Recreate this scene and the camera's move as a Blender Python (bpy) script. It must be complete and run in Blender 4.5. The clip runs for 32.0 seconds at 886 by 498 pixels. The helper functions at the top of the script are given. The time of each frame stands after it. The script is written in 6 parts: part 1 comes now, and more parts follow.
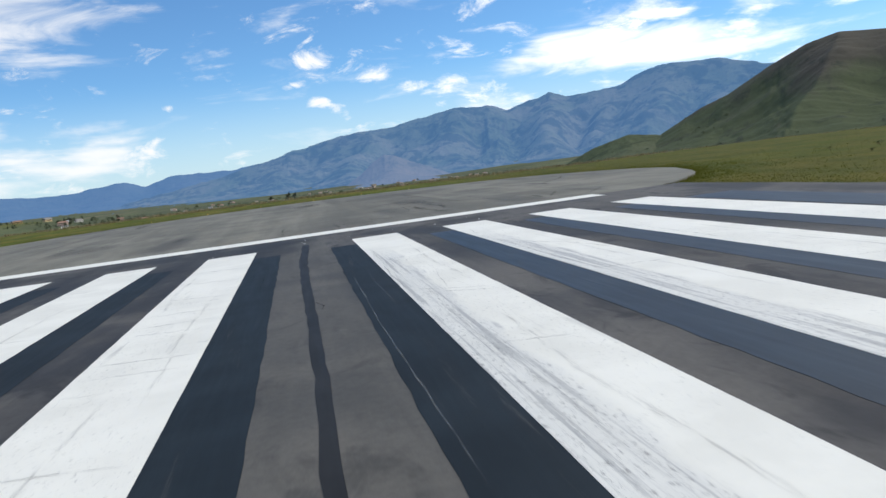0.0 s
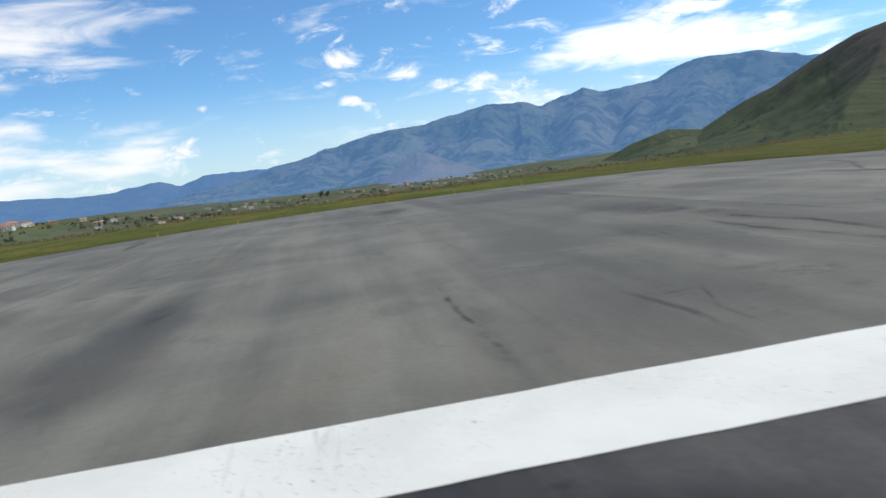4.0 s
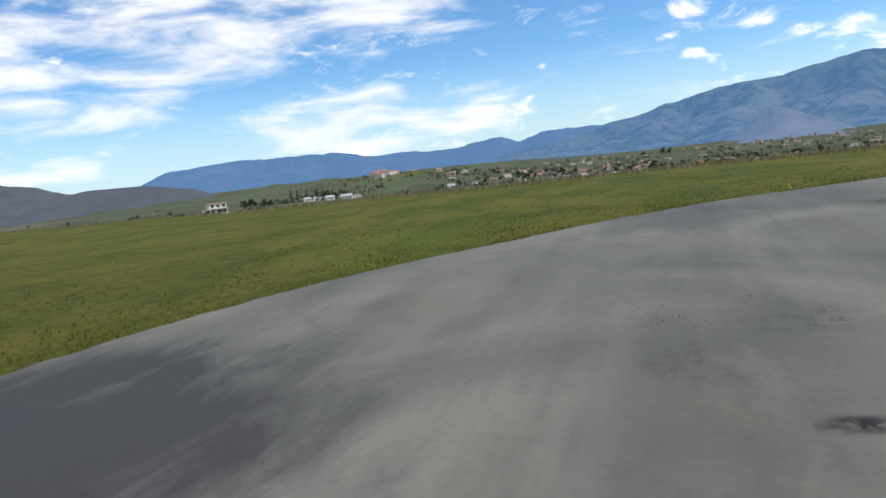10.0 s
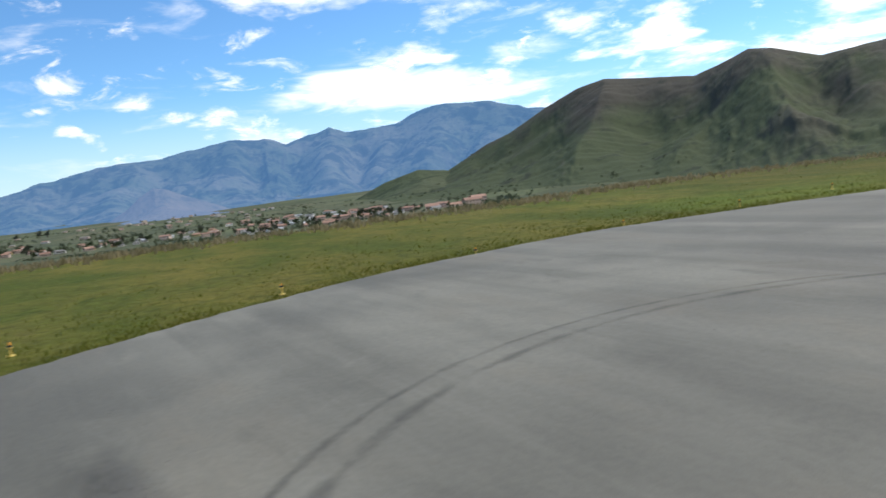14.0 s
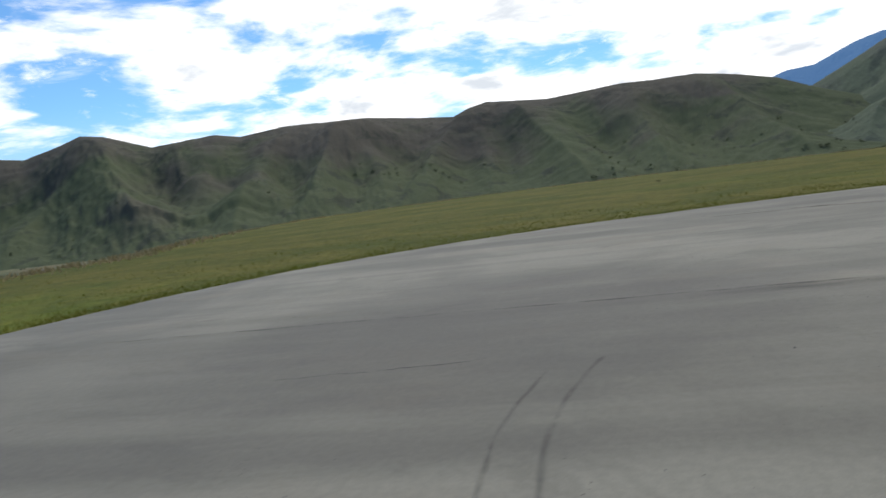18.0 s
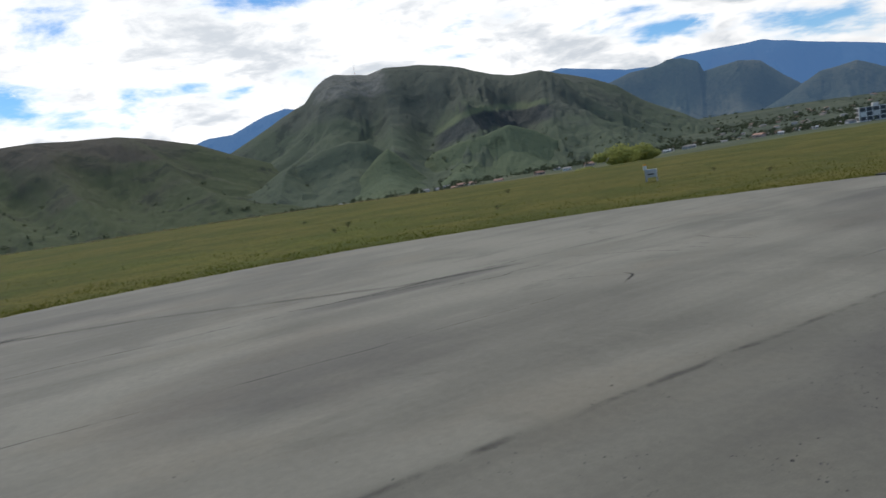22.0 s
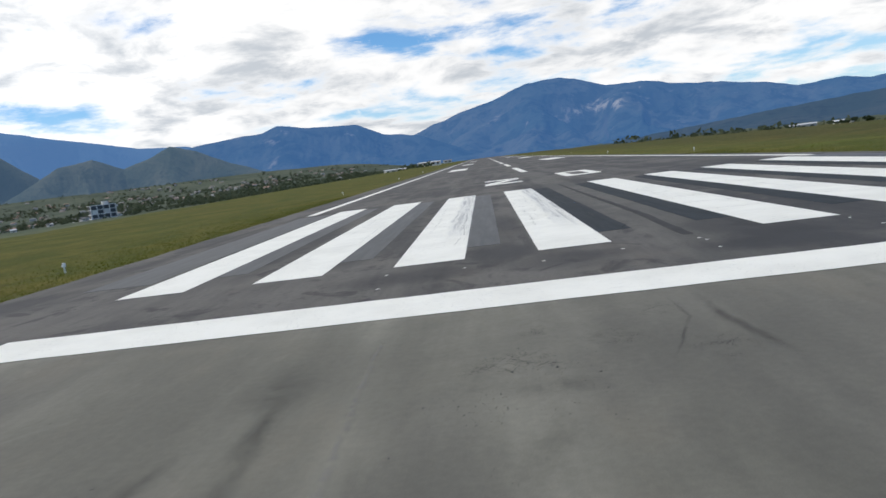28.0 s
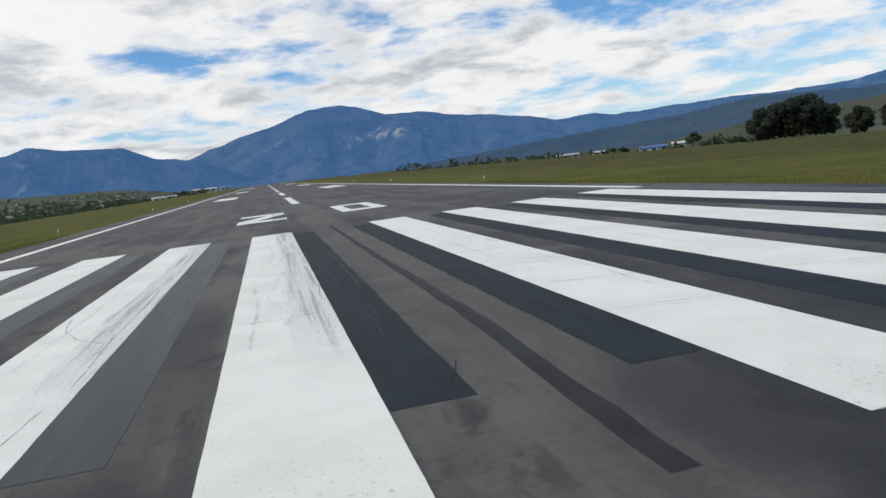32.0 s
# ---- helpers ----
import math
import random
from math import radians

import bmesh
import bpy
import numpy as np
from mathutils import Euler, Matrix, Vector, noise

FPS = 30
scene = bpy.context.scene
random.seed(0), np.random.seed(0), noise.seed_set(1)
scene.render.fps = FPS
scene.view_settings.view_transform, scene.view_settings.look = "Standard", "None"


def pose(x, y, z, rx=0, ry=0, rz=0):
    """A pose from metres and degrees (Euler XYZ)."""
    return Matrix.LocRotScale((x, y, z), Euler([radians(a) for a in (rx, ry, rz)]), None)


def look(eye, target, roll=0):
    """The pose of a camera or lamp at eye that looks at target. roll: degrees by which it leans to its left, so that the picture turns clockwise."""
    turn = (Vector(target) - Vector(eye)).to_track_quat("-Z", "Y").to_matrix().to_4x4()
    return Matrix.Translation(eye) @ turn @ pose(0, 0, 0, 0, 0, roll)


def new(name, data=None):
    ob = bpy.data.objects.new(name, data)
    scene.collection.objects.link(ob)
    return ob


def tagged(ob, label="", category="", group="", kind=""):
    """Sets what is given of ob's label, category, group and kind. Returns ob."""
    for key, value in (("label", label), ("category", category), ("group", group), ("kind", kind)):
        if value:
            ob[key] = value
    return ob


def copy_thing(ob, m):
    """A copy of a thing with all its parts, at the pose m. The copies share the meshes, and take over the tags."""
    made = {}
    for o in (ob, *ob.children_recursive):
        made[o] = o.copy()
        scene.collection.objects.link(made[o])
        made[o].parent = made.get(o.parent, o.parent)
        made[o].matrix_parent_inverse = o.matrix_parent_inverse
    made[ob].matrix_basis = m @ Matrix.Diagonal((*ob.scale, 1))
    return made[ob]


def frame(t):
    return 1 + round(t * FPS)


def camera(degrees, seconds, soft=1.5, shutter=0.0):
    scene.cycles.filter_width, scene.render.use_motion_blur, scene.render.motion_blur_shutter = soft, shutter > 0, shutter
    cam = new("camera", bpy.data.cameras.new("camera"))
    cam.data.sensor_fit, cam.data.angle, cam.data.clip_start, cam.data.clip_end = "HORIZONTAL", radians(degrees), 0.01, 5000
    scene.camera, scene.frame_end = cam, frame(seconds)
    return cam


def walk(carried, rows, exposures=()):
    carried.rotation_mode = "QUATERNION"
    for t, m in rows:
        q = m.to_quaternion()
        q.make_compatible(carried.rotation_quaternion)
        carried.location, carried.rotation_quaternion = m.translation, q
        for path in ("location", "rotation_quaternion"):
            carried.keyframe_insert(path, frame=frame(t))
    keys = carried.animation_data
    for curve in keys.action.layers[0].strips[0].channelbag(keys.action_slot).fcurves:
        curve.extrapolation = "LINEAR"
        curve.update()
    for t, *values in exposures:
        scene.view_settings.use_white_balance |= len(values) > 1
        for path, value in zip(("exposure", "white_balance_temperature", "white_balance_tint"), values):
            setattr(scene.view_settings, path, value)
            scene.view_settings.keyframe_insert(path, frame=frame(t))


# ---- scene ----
# ---------- camera ----------
cam = camera(63.130, 32.0, soft=1.5, shutter=0.3)
# time, x, y, z, compass heading, tilt, lean
PATH = [
    (0.0, 0.047, 33.504, 2.474, 190.859, -6.701, -7.210),
    (0.5, 0.040, 29.774, 2.466, 191.477, -6.620, -7.290),
    (1.0, 0.000, 25.880, 2.461, 192.142, -6.547, -7.274),
    (1.5, -0.125, 21.980, 2.452, 192.616, -6.775, -7.464),
    (2.0, -0.220, 18.168, 2.452, 192.742, -6.570, -7.385),
    (2.5, -0.265, 14.620, 2.468, 192.851, -6.470, -7.530),
    (4.5, 4.369, 3.786, 2.428, 184.865, -6.599, -7.422),
    (5.0, 5.704, 1.416, 2.439, 180.255, -6.581, -7.080),
    (5.5, 7.282, -0.805, 2.459, 174.710, -6.368, -6.992),
    (6.0, 9.091, -2.871, 2.479, 168.998, -6.227, -7.249),
    (6.5, 10.880, -4.862, 2.482, 164.031, -6.472, -7.493),
    (7.0, 12.611, -6.842, 2.469, 160.465, -6.541, -7.747),
    (7.5, 14.291, -8.853, 2.462, 158.311, -6.804, -7.611),
    (8.0, 15.885, -10.943, 2.459, 157.462, -6.790, -7.126),
    (8.5, 17.408, -13.146, 2.458, 157.511, -6.912, -7.343),
    (9.0, 18.840, -15.481, 2.464, 158.111, -6.677, -7.057),
    (9.5, 20.041, -17.874, 2.463, 159.760, -6.776, -6.832),
    (10.0, 20.897, -20.338, 2.456, 162.503, -6.707, -6.784),
    (10.5, 21.310, -22.632, 2.454, 166.271, -6.633, -6.705),
    (11.0, 21.525, -25.667, 2.458, 170.887, -6.708, -6.677),
    (11.5, 21.333, -28.082, 2.459, 176.220, -6.660, -6.712),
    (12.0, 20.617, -30.284, 2.452, 182.212, -6.504, -6.625),
    (12.5, 19.503, -32.223, 2.434, 188.690, -6.431, -6.534),
    (13.0, 18.146, -33.822, 2.424, 195.547, -6.353, -6.669),
    (13.5, 16.732, -34.905, 2.441, 202.393, -6.237, -6.646),
    (14.0, 15.290, -35.665, 2.462, 208.801, -6.021, -6.662),
    (14.5, 13.797, -36.300, 2.485, 214.923, -5.849, -6.576),
    (16.5, 7.262, -36.954, 2.481, 239.425, -5.523, -7.040),
    (17.0, 5.797, -36.531, 2.493, 245.755, -5.441, -6.930),
    (17.5, 4.340, -36.014, 2.495, 251.825, -5.530, -7.250),
    (18.0, 2.951, -35.331, 2.490, 257.708, -5.487, -7.326),
    (18.5, 1.479, -34.349, 2.469, 263.334, -5.410, -7.389),
    (19.0, 0.162, -33.499, 2.446, 268.924, -5.446, -7.574),
    (19.5, -0.915, -32.716, 2.457, 274.335, -5.524, -7.674),
    (20.0, -1.933, -31.672, 2.465, 279.763, -5.742, -7.541),
    (20.5, -3.114, -30.616, 2.444, 285.104, -5.862, -7.695),
    (21.0, -3.996, -29.569, 2.425, 290.442, -6.095, -7.919),
    (21.5, -4.510, -28.592, 2.427, 295.509, -6.367, -8.067),
    (22.0, -4.919, -27.609, 2.443, 300.573, -6.442, -8.017),
    (22.5, -5.234, -26.623, 2.459, 305.543, -6.601, -8.014),
    (23.0, -5.514, -25.523, 2.472, 310.577, -6.811, -8.200),
    (23.5, -5.799, -24.261, 2.479, 315.616, -6.918, -8.419),
    (24.0, -5.937, -22.899, 2.475, 320.778, -6.994, -8.352),
    (24.5, -5.962, -21.558, 2.467, 326.050, -7.041, -8.131),
    (25.0, -5.902, -20.192, 2.459, 331.191, -7.032, -7.979),
    (25.5, -5.763, -18.845, 2.455, 336.179, -7.126, -7.936),
    (26.0, -5.540, -17.600, 2.460, 340.950, -7.110, -7.955),
    (26.5, -5.310, -16.380, 2.472, 345.270, -7.093, -7.761),
    (28.5, -4.490, -11.260, 2.471, 359.010, -6.820, -7.180),
    (29.0, -4.230, -9.900, 2.468, 361.890, -6.675, -7.068),
    (29.5, -3.960, -8.400, 2.474, 364.550, -6.555, -6.987),
    (30.0, -3.690, -6.770, 2.470, 366.860, -6.514, -6.797),
    (30.5, -3.410, -5.110, 2.460, 369.050, -6.487, -6.797),
    (31.0, -3.110, -3.370, 2.457, 371.030, -6.450, -6.753),
    (31.5, -2.910, -1.510, 2.454, 372.500, -6.527, -6.807),
    (32.0, -2.700, 0.460, 2.436, 373.100, -6.880, -6.850),
]


def heading(a, tilt=0.0):
    a, tilt = radians(a), radians(tilt)
    return Vector((math.sin(a) * math.cos(tilt), math.cos(a) * math.cos(tilt), math.sin(tilt)))


walk(cam, [(t, look((x, y, z), Vector((x, y, z)) + heading(a, tilt), lean)) for t, x, y, z, a, tilt, lean in PATH],
     exposures=[(0.0, -0.10), (2.5, -0.10), (6.0, -0.03), (9.0, 0.0), (11.0, -0.06), (12.0, -0.12), (13.0, 0.04), (14.0, 0.12), (14.5, 0.12), (17.0, -0.02), (19.0, -0.30), (23.0, -0.36), (25.0, -0.29), (26.0, -0.12), (29.0, -0.22), (31.0, -0.36), (32.0, -0.32)])

# ---------- light ----------
SUN_AZ, SUN_EL = 262.0, 52.0
sun_data = bpy.data.lights.new("sun", "SUN")
sun_data.energy, sun_data.angle, sun_data.color = 2.4, radians(0.6), (1.0, 0.95, 0.87)
sun = new("sun", sun_data)
sun.matrix_world = look((0, 0, 300), Vector((0, 0, 300)) - heading(SUN_AZ, SUN_EL))


class Graph:
    """Small helper round a node tree."""

    def __init__(self, tree):
        self.tree, self.nodes = tree, tree.nodes
        self.nodes.clear()

    def add(self, kind, ins=None, **attrs):
        n = self.nodes.new(kind)
        for k, v in attrs.items():
            setattr(n, k, v)
        for k, v in (ins or {}).items():
            self.put(n, k, v)
        return n

    def put(self, n, k, v):
        s = n.inputs[k]
        if isinstance(v, bpy.types.NodeSocket):
            self.tree.links.new(v, s)
        else:
            s.default_value = v

    def math(self, op, a, b=0.0, c=0.0, clamp=False):
        n = self.add("ShaderNodeMath", {0: a, 1: b, 2: c}, operation=op)
        n.use_clamp = clamp
        return n.outputs[0]

    def ramp(self, fac, lo, hi, smooth=True):
        n = self.add("ShaderNodeMapRange", {0: fac, 1: lo, 2: hi, 3: 0.0, 4: 1.0})
        n.interpolation_type = "SMOOTHSTEP" if smooth else "LINEAR"
        return n.outputs[0]

    def mix(self, fac, a, b, blend="MIX"):
        n = self.add("ShaderNodeMix", data_type="RGBA", blend_type=blend)
        for k, v in ((0, fac), (6, a), (7, b)):
            if not isinstance(v, bpy.types.NodeSocket) and k and len(v) == 3:
                v = (*v, 1.0)
            self.put(n, k, v)
        return n.outputs[2]

    def noise(self, vec, scale, detail=4.0, rough=0.55, distort=0.0):
        n = self.add("ShaderNodeTexNoise", {"Vector": vec, "Scale": scale, "Detail": detail, "Roughness": rough, "Distortion": distort})
        return n.outputs["Fac"]

    def stretch(self, vec, s, turn=0.0, shift=(0, 0, 0)):
        n = self.add("ShaderNodeMapping", {"Vector": vec, "Scale": s, "Rotation": (0, 0, radians(turn)), "Location": shift})
        return n.outputs[0]


world = bpy.data.worlds.new("sky")
scene.world = world
world.use_nodes = True
g = Graph(world.node_tree)
way = g.add("ShaderNodeTexCoord").outputs["Generated"]
sep = g.add("ShaderNodeSeparateXYZ", {0: way})
up = g.math("MAXIMUM", sep.outputs[2], 0.0)
nish = g.add("ShaderNodeTexSky", sky_type="NISHITA")
nish.sun_disc = False
nish.sun_elevation, nish.sun_rotation = radians(SUN_EL), radians(SUN_AZ)
nish.altitude, nish.air_density, nish.dust_density, nish.ozone_density = 1600, 1.0, 0.4, 2.0
# cloud deck: a flat layer seen in perspective
over = g.math("ADD", up, 0.22)
flat = g.add("ShaderNodeCombineXYZ", {0: g.math("DIVIDE", sep.outputs[0], over), 1: g.math("DIVIDE", sep.outputs[1], over), 2: 0.0}).outputs[0]
deck = g.noise(g.stretch(flat, (1.0, 1.0, 1.0), 20, (3.1, 1.7, 0)), 2.1, 10.0, 0.58, 0.2)
streak = g.noise(g.stretch(way, (1.0, 1.0, 5.0), 0, (0.4, 2.7, 2.0)), 3.2, 9.0, 0.60, 0.5)
# more cover towards the north and west than towards the south
cover = g.math("ADD", g.math("MULTIPLY", sep.outputs[1], 0.098), g.math("ADD", g.math("MULTIPLY", sep.outputs[0], -0.072), g.math("MULTIPLY", g.math("ABSOLUTE", sep.outputs[0]), 0.022)))
amount = g.math("ADD", g.math("ADD", g.math("MULTIPLY", deck, 0.68), g.math("MULTIPLY", streak, 0.32)), cover)
# single clouds of the fair-weather side: compass, elevation, half width
CLOUDS = [(187.5, 7.3, 2.2), (190.2, 6.3, 2.0), (196.5, 5.3, 2.3), (193.0, 6.2, 2.2), (181.0, 7.3, 1.1), (182.7, 5.9, 1.0), (206.1, 8.2, 3.2), (209.5, 6.4, 3.6), (201.7, 6.8, 3.6), (165.4, 12.5, 5.8), (171.9, 6.5, 0.8),
          (182.3, 8.9, 2.0), (214.6, 7.0, 4.2), (203.5, 7.4, 5.0), (196.0, 4.6, 3.6), (164.0, 3.4, 3.6), (169.0, 2.6, 3.2), (132.8, 12.6, 11.0), (142.2, 13.0, 10.5), (153.2, 11.6, 9.0), (152.0, 4.8, 4.4), (160.0, 4.9, 4.6), (166.5, 4.6, 3.8), (133.0, 6.1, 4.9), (141.0, 6.3, 3.4), (158.0, 3.3, 5.2), (134.0, 2.3, 3.5)]
lump = g.noise(g.stretch(way, (1.0, 1.0, 2.2)), 13.0, 9.0, 0.66, 0.5)
veil = g.noise(g.stretch(way, (1.0, 1.0, 4.0), 0, (0.3, 0.2, 0.1)), 6.0, 8.0, 0.57, 0.35)
small, broad = 0.0, 0.0
for az, el, half in CLOUDS:
    wide = half > 3.3
    off = g.add("ShaderNodeVectorMath", {0: way, 1: tuple(heading(az, el))}, operation="SUBTRACT").outputs[0]
    off = g.add("ShaderNodeVectorMath", {0: off, 1: (1.0, 1.0, 2.3)}, operation="MULTIPLY").outputs[0]
    off = g.add("ShaderNodeVectorMath", {0: off}, operation="LENGTH").outputs["Value"]
    one = g.ramp(off, radians(half) * (1.7 if wide else 1.35), 0.0)
    if wide:
        broad = g.math("ADD", broad, one)
    else:
        small = g.math("MAXIMUM", small, one)
puff = g.ramp(g.math("ADD", small, g.math("MULTIPLY_ADD", lump, 5.2, -2.6)), 0.30, 1.35)
sheet_cloud = g.ramp(g.math("ADD", g.math("MINIMUM", broad, 0.92), g.math("MULTIPLY_ADD", veil, 4.4, -2.25)), 0.22, 1.45)
puff = g.math("MAXIMUM", puff, g.math("MULTIPLY", sheet_cloud, 0.92))
cloud = g.math("MAXIMUM", g.ramp(amount, 0.485, 0.60), g.math("MULTIPLY", puff, 0.95))
body = g.noise(g.stretch(flat, (0.9, 0.9, 1.0), 70, (1.3, 5.1, 4.0)), 3.2, 9.0, 0.60, 0.3)
dense = g.ramp(amount, 0.53, 0.66)
grey = g.math("MULTIPLY", dense, g.ramp(body, 0.42, 0.62))
cloud_col = g.mix(grey, (1.0, 1.0, 1.0), (0.56, 0.60, 0.65))
low = g.ramp(up, 0.15, 0.0)
sky_col = g.mix(1.0, nish.outputs[0], (0.67, 1.0, 1.22), "MULTIPLY")
bg_sky = g.add("ShaderNodeBackground", {"Color": sky_col, "Strength": 0.127}).outputs[0]
bg_haze = g.add("ShaderNodeBackground", {"Color": (0.72, 0.87, 0.97, 1), "Strength": 0.98}).outputs[0]
toward = g.add("ShaderNodeVectorMath", {0: way, 1: tuple(heading(SUN_AZ, 10))}, operation="DOT_PRODUCT").outputs["Value"]
bg_cloud = g.add("ShaderNodeBackground", {"Color": cloud_col, "Strength": g.math("MULTIPLY_ADD", g.ramp(toward, 0.0, 0.9), 0.42, 1.12)}).outputs[0]
sky = g.add("ShaderNodeMixShader", {0: g.math("MULTIPLY", low, 0.7), 1: bg_sky, 2: bg_haze}).outputs[0]
sky = g.add("ShaderNodeMixShader", {0: cloud, 1: sky, 2: bg_cloud}).outputs[0]
g.add("ShaderNodeOutputWorld", {0: sky})


# ---------- materials ----------
def material(name, build, rough=0.9, metal=0.0, spec=0.3):
    """build(graph, place) -> colour, and optionally bump height, bump strength and roughness."""
    m = bpy.data.materials.new(name)
    m.use_nodes = True
    gr = Graph(m.node_tree)
    place = gr.add("ShaderNodeNewGeometry").outputs["Position"]
    out = build(gr, place)
    out = out if isinstance(out, dict) else {"color": out}
    col = out["color"]
    if not isinstance(col, bpy.types.NodeSocket):
        col = (*col, 1.0)
    b = gr.add("ShaderNodeBsdfPrincipled", {"Base Color": col, "Roughness": out.get("rough", rough), "Metallic": metal, "Specular IOR Level": spec})
    if "bump" in out:
        n = gr.add("ShaderNodeBump", {"Height": out["bump"], "Strength": out.get("strength", 0.4), "Distance": out.get("dist", 0.02)})
        gr.put(b, "Normal", n.outputs[0])
    shader = b.outputs[0]
    if "thin" in out:
        through_leaf = gr.add("ShaderNodeBsdfTranslucent", {"Color": col}).outputs[0]
        shader = gr.add("ShaderNodeMixShader", {0: out["thin"], 1: shader, 2: through_leaf}).outputs[0]
    # even emission imitates the haze lying before far hills
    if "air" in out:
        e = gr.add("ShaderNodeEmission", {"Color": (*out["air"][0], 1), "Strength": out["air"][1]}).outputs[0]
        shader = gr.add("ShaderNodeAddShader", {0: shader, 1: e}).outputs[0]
    if "alpha" in out:
        clear = gr.add("ShaderNodeBsdfTransparent").outputs[0]
        shader = gr.add("ShaderNodeMixShader", {0: out["alpha"], 1: clear, 2: shader}).outputs[0]
    gr.add("ShaderNodeOutputMaterial", {0: shader})
    return m


# soft stains and broad darker areas on the pad: x, y, half width, half length, strength
STAINS_AND_DARK_AREAS = [(22.5, -36.0, 2.4, 3.6, 0.4), (-1.6, -4.2, 2.6, 3.6, 0.55), (-8.3, -16.8, 0.6, 1.5, 0.8), (-8.4, -11.5, 0.6, 3.2, 0.7), (-9.5, -37.5, 4.5, 4.0, 0.6), (20.6, -43.2, 2.2, 3.2, 0.7), (-11.0, -34.4, 2.0, 2.6, 0.6), (12.4, -12.6, 1.4, 2.4, 0.6), (19.8, -12.6, 1.2, 3.0, 0.5), (14.4, -14.6, 0.35, 3.2, 0.6), (-8.0, -19.0, 1.3, 3.2, 0.75), (-14.2, -24.5, 1.6, 2.2, 0.6), (-16.2, -6.0, 0.5, 2.6, 0.7), (-13.6, -10.8, 1.4, 2.0, 0.38), (22.0, -36.5, 1.6, 2.4, 0.4), (6.9, -7.2, 0.95, 4.6, 0.85), (-12.0, -6.0, 1.0, 4.2, 0.6), (-8.6, -10.0, 0.9, 3.2, 0.5), (-5.4, -9.6, 0.8, 3.6, 0.45), (-25.0, -27.0, 1.0, 2.4, 0.6), (16.5, -36.0, 2.2, 5.0, 0.4), (-18.4, -20.6, 0.35, 2.6, 0.7),
          (-3.5, -40.5, 0.6, 6.0, 0.4), (2.0, -42.0, 2.0, 3.0, 0.35), (10.5, -20.0, 0.8, 5.0, 0.35), (21.0, -24.0, 0.7, 5.0, 0.35), (-22.0, -38.0, 0.8, 3.5, 0.5), (-0.5, -38.6, 1.0, 2.6, 0.5), (15.0, -40.2, 0.3, 2.8, 0.7), (28.8, -23.5, 4.0, 5.8, 1.85), (24.8, -20.6, 1.6, 2.5, 1.15), (28.0, -20.6, 2.4, 2.4, 1.5), (20.3, -23.5, 0.5, 1.5, 0.5)]


